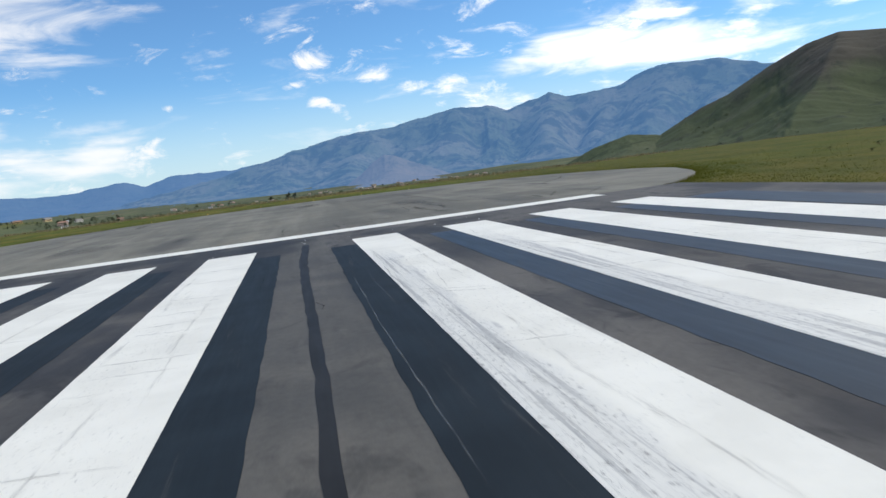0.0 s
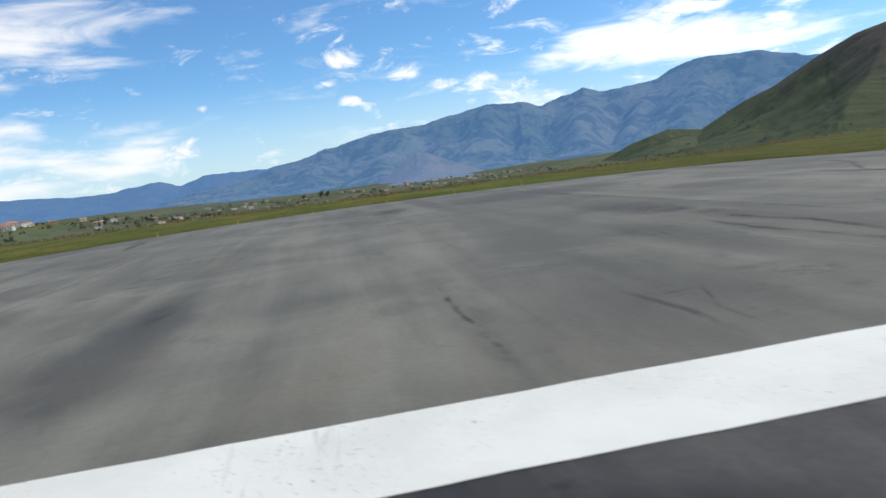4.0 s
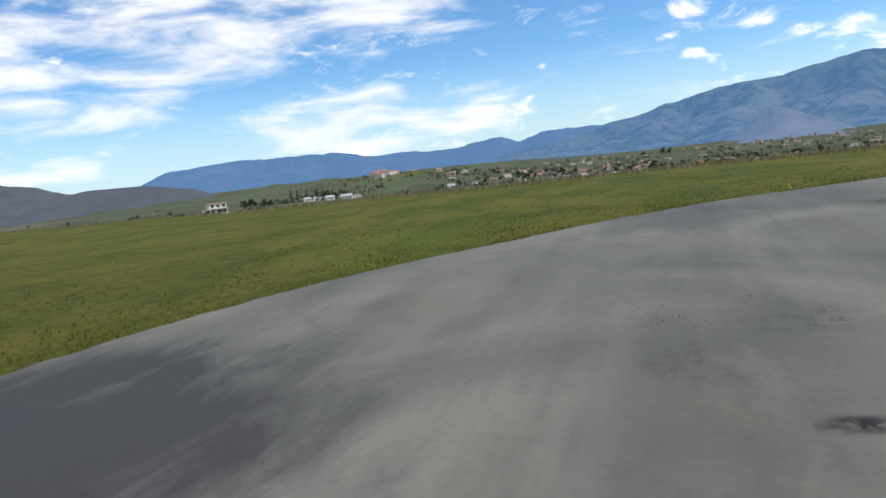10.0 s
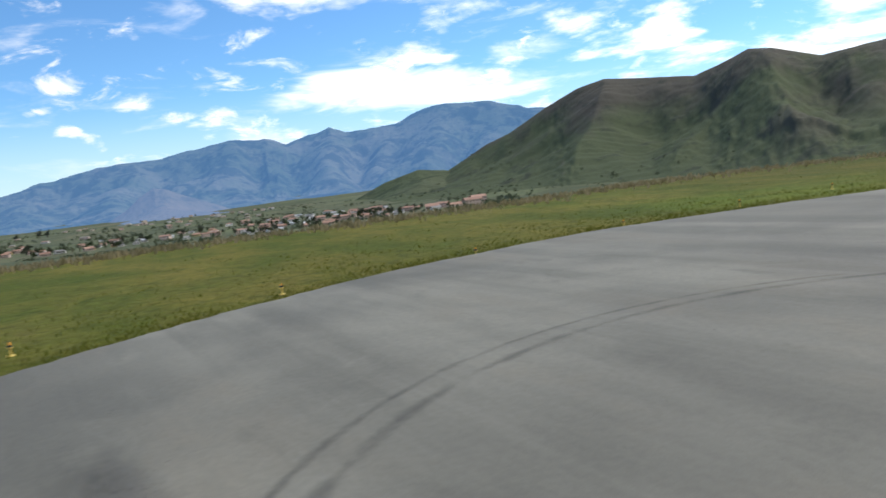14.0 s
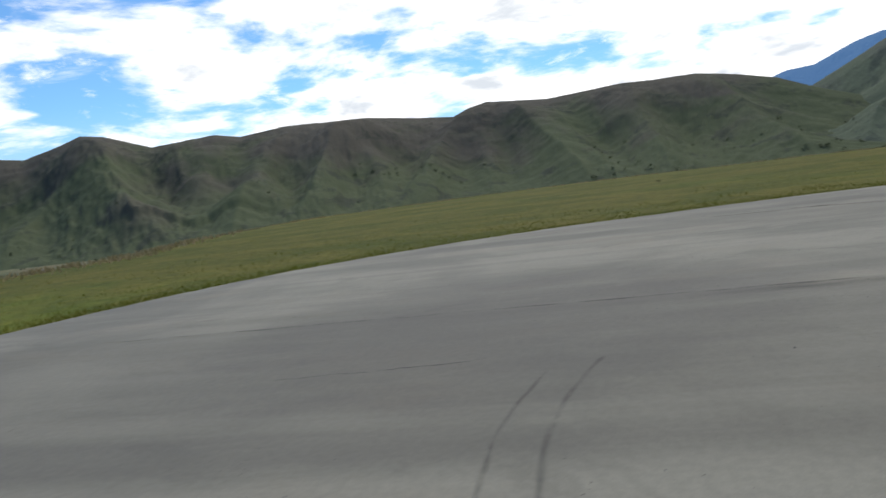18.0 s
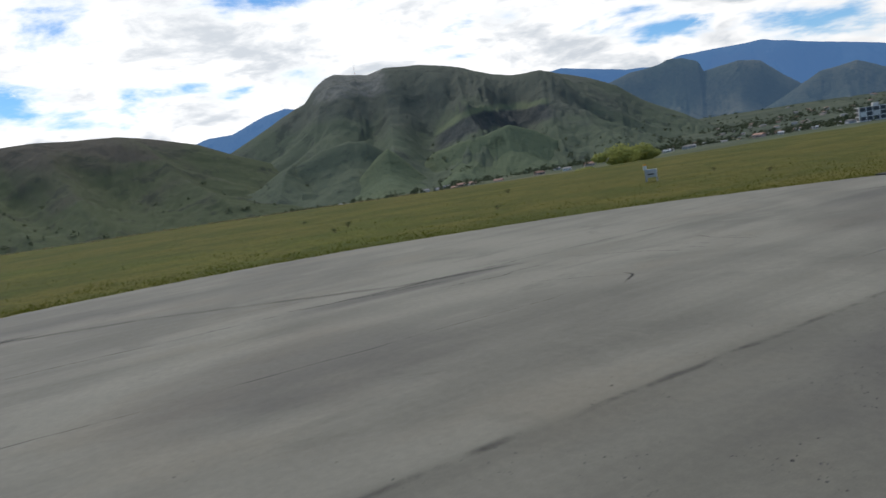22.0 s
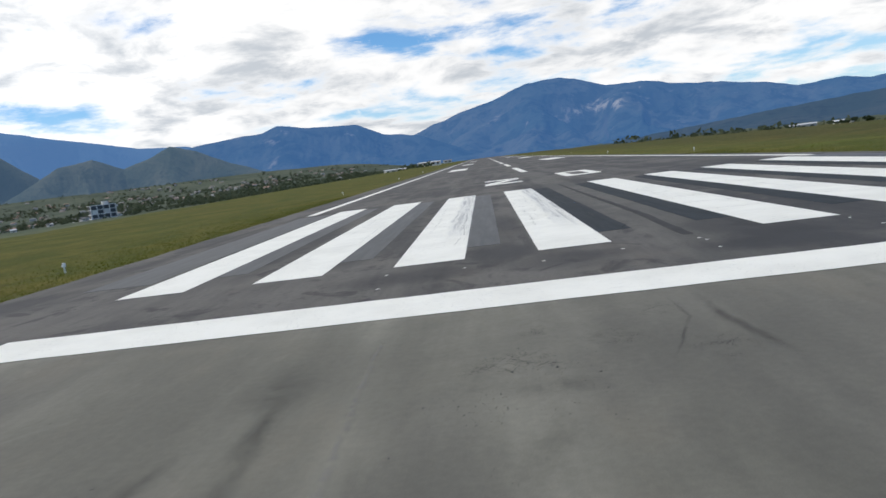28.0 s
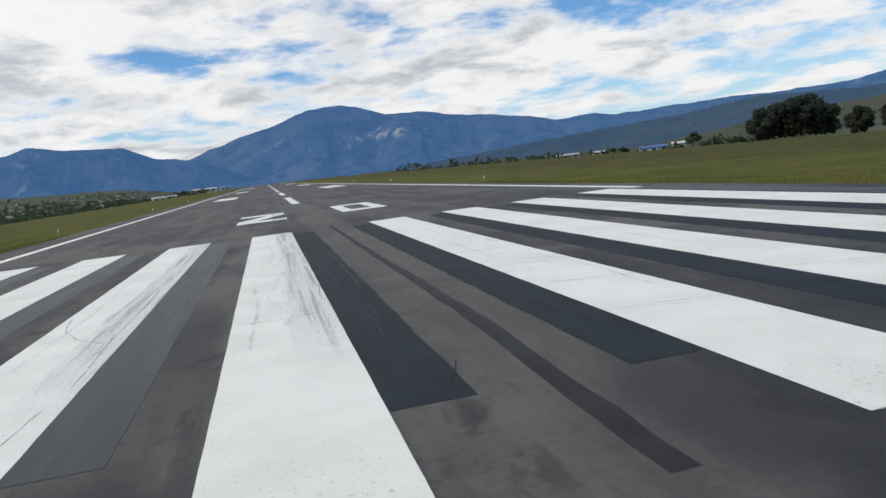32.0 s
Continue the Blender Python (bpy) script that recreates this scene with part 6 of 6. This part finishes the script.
gum = [tree(13, 5.2, M["leaf_blue"], "tall dark gum tree at the field's edge", "gum", 4200, "dark trees east of the field"), tree(11, 4.8, M["leaf_blue"], "tall dark gum tree at the field's edge", "gum", 3600, "dark trees east of the field")]
for az, d, s in ((37.3, 262, 0.95), (38.0, 270, 1.2), (38.7, 266, 1.1), (39.9, 262, 1.2), (40.6, 270, 1.25), (41.2, 264, 1.0), (43.2, 250, 0.75), (45.4, 240, 0.8), (47.5, 250, 0.9), (49.5, 240, 0.75)):
    plant(gum[int(RNG.integers(0, 2))], az, d, s)
far_trees = [tree(8, 3.4, M["leaf"], "dark green broadleaf tree in the valley", "broad", 420), tree(7, 4.0, M["leaf"], "wide dark green tree in the valley", "broad", 420), tree(10, 2.2, M["leaf"], "slim dark conifer in the valley", "conifer", 420), tree(9, 3.0, M["leaf_blue"], "grey-green gum tree in the valley", "gum", 420)]
plant(far_trees[0], 32.6, 300, 0.9)
plant(far_trees[1], 27.7, 330, 0.6)
for az, d, s in ((33.6, 290, 0.5), (34.4, 280, 0.45), (35.3, 280, 0.5), (35.9, 275, 0.55)):
    plant(far_trees[1], az, d, s)
for az in (151.0, 151.5, 152.2, 153.0):
    plant(far_trees[2], az, 560, 1.0)
for az, d, s in ((147.4, 420, 0.8), (148.0, 425, 0.9), (148.8, 430, 0.7), (149.4, 440, 0.6), (153.6, 560, 0.8), (154.3, 575, 0.8), (155.2, 600, 0.9), (145.0, 460, 0.6)):
    plant(far_trees[0], az, d, s)
for az, d, s in ((161.6, 1350, 1.5), (162.4, 1360, 1.3), (164.2, 1380, 2.1), (164.6, 1390, 1.8), (159.2, 1230, 0.9), (159.8, 1240, 0.9), (160.2, 1235, 0.8), (178.6, 1750, 1.6), (180.0, 1700, 2.2), (180.5, 1710, 1.9)):
    plant(far_trees[3], az, d, s)
bush = shrub(5.2, 3.0, M["leaf_fresh"], "bright yellow-green bush on the field's edge", 6000, 0.022)
plant(bush, 312.7, 95, 1.25)
plant(bush, 314.6, 97, 1.0)
plant(bush, 310.2, 99, 0.6)
green = shrub(3.4, 2.2, M["leaf"], "dark green scrub below the field's edge", 500)
for az, d, s in ((163.5, 120, 1.3), (166, 125, 1.5), (168.5, 130, 1.7), (170.5, 122, 1.4), (172.3, 135, 1.3), (176, 150, 0.8), (192, 160, 1.1), (193.5, 165, 0.9), (231, 100, 0.9), (229.5, 102, 0.6), (309.5, 105, 0.8), (317, 130, 0.6), (128, 150, 0.8), (131, 170, 1.0), (135, 160, 0.9), (138, 150, 0.6), (126, 160, 1.2)):
    plant(green, az, d, s)
weed = shrub(0.5, 0.35, M["leaf"], "small dark weed in the grass", 90)
for x, y in ((-52.1, -10.4), (-39, -13.6), (-35.6, -5.9), (-41.5, -11.8), (-34.7, 10.2), (-48, 4), (-60, -30)):
    c = copy_thing(weed, pose(x, y, float(ground_z(x, y)), 0, 0, RNG.uniform(0, 360)) @ Matrix.Scale(RNG.uniform(0.7, 1.3), 4))
    c.matrix_basis = pose(x, y, float(ground_z(x, y)), 0, 0, RNG.uniform(0, 360)) @ Matrix.Scale(RNG.uniform(0.7, 1.3), 4)
weed.matrix_basis = pose(-28.0, 6.0, float(ground_z(-28.0, 6.0)))

# ---------- houses ----------
def house(w, d, h, wall, roof, label, hip=False, storeys=1, group=""):
    t = empty_thing("house", label, "house", group)
    part("wall", box(bmesh.new(), -w / 2, -d / 2, -3.0, w / 2, d / 2, h), wall, t)
    bm = bmesh.new()
    e, rise = 0.5, d * 0.24
    inset = d * 0.45 if hip else 0.0
    x, y = w / 2 + e, d / 2 + e
    top = [(-x + inset, 0, h + rise), (x - inset, 0, h + rise)]
    lowv = [(-x, -y, h - 0.1), (x, -y, h - 0.1), (x, y, h - 0.1), (-x, y, h - 0.1)]
    vs = [bm.verts.new(v) for v in lowv + top]
    for q in ((0, 1, 5, 4), (2, 3, 4, 5), (1, 2, 5), (3, 0, 4)):
        bm.faces.new([vs[i] for i in q])
    ext = bmesh.ops.extrude_face_region(bm, geom=list(bm.faces))
    bmesh.ops.translate(bm, vec=(0, 0, 0.18), verts=[v for v in ext["geom"] if isinstance(v, bmesh.types.BMVert)])
    bmesh.ops.recalc_face_normals(bm, faces=bm.faces)
    part("roof", bm, roof, t)
    for s in range(storeys):
        z = 0.9 + s * 2.8
        for k in range(max(2, int(w / 3.2))):
            cx = -w / 2 + (k + 0.5) * w / max(2, int(w / 3.2))
            for side in (-1,):
                wd = part("window", box(bmesh.new(), cx - 0.6, side * d / 2 - 0.05, z, cx + 0.6, side * d / 2 + 0.05, z + 1.2), M["glass"], t)
                part("sill", box(bmesh.new(), cx - 0.7, side * (d / 2 + 0.06) - 0.08, z - 0.1, cx + 0.7, side * (d / 2 + 0.06) + 0.08, z), wall, wd)
    part("door", box(bmesh.new(), -0.5, -d / 2 - 0.06, 0.0, 0.5, -d / 2 + 0.04, 2.05), M["timber"], t)
    return t


KINDS = [house(13, 9, 3.2, M["wall_pink"], M["roof_tile"], "pink brick house with a clay tile roof"), house(11, 8, 3.0, M["wall_white"], M["roof_tin"], "white rendered house with a tin roof"),
         house(15, 9, 5.8, M["wall_white"], M["roof_tile"], "two-storey white house with a clay tile roof", True, 2), house(14, 8, 3.0, M["wall_ochre"], M["roof_tile"], "ochre house with a clay tile roof", True),
         house(9, 7, 2.8, M["wall_cream"], M["roof_grey"], "small cream house with a grey roof"), house(16, 8, 5.6, M["wall_pink"], M["roof_tile"], "long two-storey brick house", False, 2),
         house(12, 8, 3.0, M["wall_white"], M["roof_grey"], "white house with a weathered grey roof"), house(8, 6, 2.6, M["wall_white"], M["roof_tin"], "small white house with a bright tin roof")]
used = set()


def settle(kind, az, dist, scale=1.0, turn=None):
    x, y = at(az, dist)
    z = drop(x, y)
    m = pose(x, y, z + 0.2, 0, 0, -az + (RNG.uniform(-35, 35) if turn is None else turn)) @ Matrix.Scale(scale, 4)
    if kind not in used:
        used.add(kind)
        KINDS[kind].matrix_basis = m
        return
    copy_thing(KINDS[kind], m).matrix_basis = m


PLANTED, BELTS = [], []


FAR_V, FAR_F, FAR_M = [], [], []


def far_house(az, dist, scale):
    """A gabled house too far off to be told apart, joined with the others."""
    x, y = at(az, dist)
    w, d, h = 11 * scale * RNG.uniform(0.8, 1.4), 8 * scale, 3.2 * scale * RNG.choice([1.0, 1.0, 1.7])
    m = pose(x, y, drop(x, y) + 0.1, 0, 0, -az + RNG.uniform(-40, 40))
    pts = [(-w / 2, -d / 2, -3), (w / 2, -d / 2, -3), (w / 2, d / 2, -3), (-w / 2, d / 2, -3), (-w / 2, -d / 2, h), (w / 2, -d / 2, h), (w / 2, d / 2, h), (-w / 2, d / 2, h), (-w / 2, 0, h + d * 0.2), (w / 2, 0, h + d * 0.2)]
    k = len(FAR_V)
    FAR_V.extend(tuple(m @ Vector(p)) for p in pts)
    wall, roof = int(RNG.integers(0, 3)), int(RNG.integers(3, 6))
    for f, mi in (((0, 1, 5, 4), wall), ((2, 3, 7, 6), wall), ((1, 2, 6, 9, 5), wall), ((3, 0, 4, 8, 7), wall), ((4, 5, 9, 8), roof), ((6, 7, 8, 9), roof)):
        FAR_F.append(tuple(k + i for i in f))
        FAR_M.append(mi)


def village(n, az0, az1, d0, d1, scale, kinds, tree_share):
    for _ in range(n):
        az, u = RNG.uniform(az0, az1), RNG.random()
        dist = d0 + (d1 - d0) * u
        if d1 > 1500:
            far_house(az, dist, scale * RNG.uniform(0.8, 1.2))
        else:
            settle(int(RNG.choice(kinds)), az, dist, scale * RNG.uniform(0.8, 1.2))
        for _ in range(RNG.poisson(tree_share)):
            spot = (az + RNG.uniform(-1.2, 1.2) * 600 / dist, dist * RNG.uniform(0.96, 1.04), RNG.uniform(0.5, 1.1))
            if len(PLANTED) < 280 and dist < 1100:
                PLANTED.append(plant(far_trees[int(RNG.integers(0, 4))], *spot))
            else:
                BELTS.append(spot)


village(84, 192.5, 207, 720, 1250, 0.70, [0, 0, 1, 2, 5, 6, 7], 2.0)
village(80, 163, 192, 880, 1100, 0.68, [0, 0, 1, 2, 3, 5, 6, 6], 2.4)
village(60, 168, 198, 1350, 2100, 0.8, [1, 1, 2, 6, 7], 0.7)
village(9, 157, 163, 1060, 1180, 1.1, [2, 3, 3, 4], 0.6)
village(8, 151, 157, 540, 640, 0.8, [1, 6, 7], 1.2)
village(7, 205, 214, 720, 900, 1.0, [0, 5, 6], 0.6)
village(22, 286, 303, 600, 780, 0.55, [7, 4, 6, 0], 2.6)
village(10, 303, 319, 560, 740, 0.55, [0, 7, 6], 2.6)
village(64, 314, 334, 620, 1000, 0.58, [0, 0, 4, 6, 6, 7], 3.5)
village(70, 322, 349, 900, 1600, 0.62, [0, 4, 6, 6, 7], 3.5)
village(60, 326, 351, 1400, 2100, 0.66, [4, 6, 6, 7], 3.0)
village(4, 349, 352, 640, 760, 0.6, [6, 7], 1.0)
village(7, 227, 233, 700, 780, 0.8, [4, 6], 0.4)
village(6, 258, 265, 640, 720, 0.6, [7, 4], 0.4)
far_town = mesh_object("far_houses", FAR_V, FAR_F, M["wall_grey"])
for key in ("wall_pink", "wall_dun", "roof_tile", "roof_rust", "roof_grey"):
    far_town.data.materials.append(M[key])
far_town.data.polygons.foreach_set("material_index", FAR_M)
tagged(far_town, "small pale houses scattered over the far valley", "house", kind="stuff")
for k in range(len(KINDS)):
    if k not in used:
        settle(k, 180 + k, 900)


def villa(az, dist):
    """The white two-storey villa with dark openings at the field's end."""
    t = empty_thing("villa", "white two-storey villa with dark openings and a terracotta roof", "house")
    part("wall", box(bmesh.new(), -6, -4, -3, 6, 4, 3.0), M["wall_white"], t)
    part("upper_wall", box(bmesh.new(), -3.5, -3.5, 3.0, 5.5, 3.5, 5.8), M["wall_white"], t)
    for x in (-4.4, -1.6, 1.4, 4.2):
        part("window", box(bmesh.new(), x - 0.8, -4.06, 0.6, x + 0.8, -3.94, 2.3), M["glass"], t)
    for x in (-1.8, 1.2, 4.0):
        part("window", box(bmesh.new(), x - 0.7, -3.56, 3.6, x + 0.7, -3.44, 5.1), M["glass"], t)
    part("balcony", box(bmesh.new(), -6.2, -5.2, 2.9, 6.2, -3.6, 3.15), M["wall_white"], t)
    part("roof", box(bmesh.new(), -4.0, -4.2, 5.8, 6.1, 4.2, 6.1, 0.05), M["roof_tile"], t)
    x, y = at(az, dist)
    t.matrix_basis = pose(x, y, drop(x, y) + 0.3, 0, 0, -az + 12)


villa(145.2, 400)


def apartment_block(az, dist):
    """The pale concrete frame block of three storeys."""
    t = empty_thing("apartment_block", "pale concrete three-storey block with open dark bays", "building")
    w, d, n, hgt = 18.0, 10.0, 4, 3.2
    # solid core coloured dark in place of the shade inside the bays
    part("core", box(bmesh.new(), -w / 2 + 0.6, -d / 2 + 0.8, -4, w / 2 - 0.6, d / 2 - 0.4, 3 * hgt - 0.2), M["bay_shade"], t)
    for k in range(4):
        part("floor_slab", box(bmesh.new(), -w / 2, -d / 2, k * hgt - 0.25, w / 2, d / 2, k * hgt + 0.25), M["wall_white"], t)
    for i in range(n + 1):
        x = -w / 2 + 0.35 + i * (w - 0.7) / n
        part("column", box(bmesh.new(), x - 0.3, -d / 2 + 0.05, -4, x + 0.3, -d / 2 + 0.55, 3 * hgt), M["wall_white"], t)
    for k in (0, 2):
        part("infill_wall", box(bmesh.new(), -w / 2 + 1 + k * 4.2, -d / 2 + 0.3, 3.5, -w / 2 + 4.6 + k * 4.2, -d / 2 + 0.5, 6.1), M["wall_white"], t)
    part("stair_tower", box(bmesh.new(), 1.0, -1.0, 3 * hgt, 5.0, 3.0, 3 * hgt + 2.6), M["wall_white"], t)
    x, y = at(az, dist)
    t.matrix_basis = pose(x, y, drop(x, y) + 0.5, 0, 0, -az + 14)


apartment_block(331.8, 600)


def hangar(name, label, az, dist, w, d, h, wall, roof, turn, band=None):
    t = empty_thing(name, label, "building")
    part("wall", box(bmesh.new(), -w / 2, -d / 2, -3, w / 2, d / 2, h), wall, t)
    bm = bmesh.new()
    k = 10
    prof = [(-d / 2 - 0.4 + (d + 0.8) * i / k, h + h * 0.28 * math.sin(math.pi * i / k)) for i in range(k + 1)]
    rows_ = [[bm.verts.new((x, y, z)) for y, z in prof] for x in (-w / 2 - 0.4, w / 2 + 0.4)]
    for i in range(k):
        bm.faces.new((rows_[0][i], rows_[0][i + 1], rows_[1][i + 1], rows_[1][i]))
    ends = [bm.faces.new(r) for r in rows_]
    bmesh.ops.recalc_face_normals(bm, faces=bm.faces)
    part("roof", bm, roof, t)
    n = max(2, int(w / 4))
    for i in range(n):
        x = -w / 2 + (i + 0.5) * w / n
        part("window", box(bmesh.new(), x - 0.9, -d / 2 - 0.05, h * 0.35, x + 0.9, -d / 2 + 0.05, h * 0.75), M["glass"], t)
    if band:
        part("fascia", box(bmesh.new(), -w / 2 - 0.1, -d / 2 - 0.14, h * 0.82, w / 2 + 0.1, -d / 2 - 0.06, h), band, t)
    x, y = at(az, dist)
    t.matrix_basis = pose(x, y, drop(x, y) + 0.1, 0, 0, -az + turn)


hangar("hangar", "long white hangar beside the runway", 353.2, 600, 17, 9, 2.4, M["wall_white"], M["roof_tin"], 8)
hangar("terminal", "low white terminal with a red band", 355.9, 660, 20, 9, 3.0, M["wall_white"], M["roof_tin"], -6, M["roof_tile"])
hangar("terminal", "low white building beside the runway", 357.3, 760, 8, 7, 2.6, M["wall_white"], M["roof_grey"], 4)
hangar("workshop", "long blue and white workshop at the field's edge", 29.8, 380, 13, 8, 2.6, M["wall_white"], M["roof_blue"], 6, M["roof_blue"])
hangar("store", "small white store at the field's edge", 31.6, 345, 5.0, 5, 3.2, M["wall_white"], M["roof_tin"], 4)
hangar("shed", "white low shed beyond the field", 23.4, 430, 13, 8, 2.6, M["wall_white"], M["roof_tin"], 10)
hangar("shed", "white low shed beyond the field", 26.0, 440, 9, 6, 2.6, M["wall_white"], M["roof_tin"], -14)

# the mast on the rocky summit
mast = empty_thing("radio_mast", "thin red and white lattice mast on the rocky summit", "mast")
mx, my = at(295.8, 1590)
mz = drop(mx, my)
for k in range(6):
    part("mast_section", tube(bmesh.new(), 0, 0, k * 4.6 - 1, k * 4.6 + 3.6, 0.7 - 0.09 * k, 0.61 - 0.09 * k, 4), M["orange"] if k % 2 else M["white_metal"], mast)
part("antenna", tube(bmesh.new(), 0, 0, 26.6, 31, 0.12, 0.08, 6), M["white_metal"], mast)
mast.matrix_basis = pose(mx, my, mz)

# scrub and hedges over the valley and the hill feet
sv, sf = [], []
for az0, az1, d0, d1, n in ((150, 215, 620, 2000, 5200), (215, 300, 480, 1200, 1100), (300, 356, 560, 2500, 5200), (318, 352, 750, 1700, 3500), (10, 40, 300, 1200, 300), (120, 150, 300, 1500, 250)):
    for _ in range(n):
        x, y = at(RNG.uniform(az0, az1), d0 * (d1 / d0) ** RNG.random())
        if fbm(np.array(x * 0.012), np.array(y * 0.012), 3) < 0.0:
            continue
        z, s = drop(x, y), RNG.gamma(4, 0.45) + 0.6
        if z > 42:
            continue
        leaves(sv, sf, np.array([[x, y, z + s * 0.5]]), np.array([s]), 14, s * 0.45)
for az, d, k in BELTS:
    x, y = at(az, d)
    z = drop(x, y)
    leaves(sv, sf, np.array([[x, y, z + 3.2 * k], [x + 0.8, y, z + 5.4 * k], [x - 0.6, y + 0.5, z + 4.4 * k]]), np.array([2.2, 1.8, 1.9]) * k, 40, 0.9 * k)
tagged(mesh_object("scrub", sv, sf, M["leaf_scrub"]), "dark scattered scrub and hedges in the valley", "scrub", kind="stuff")
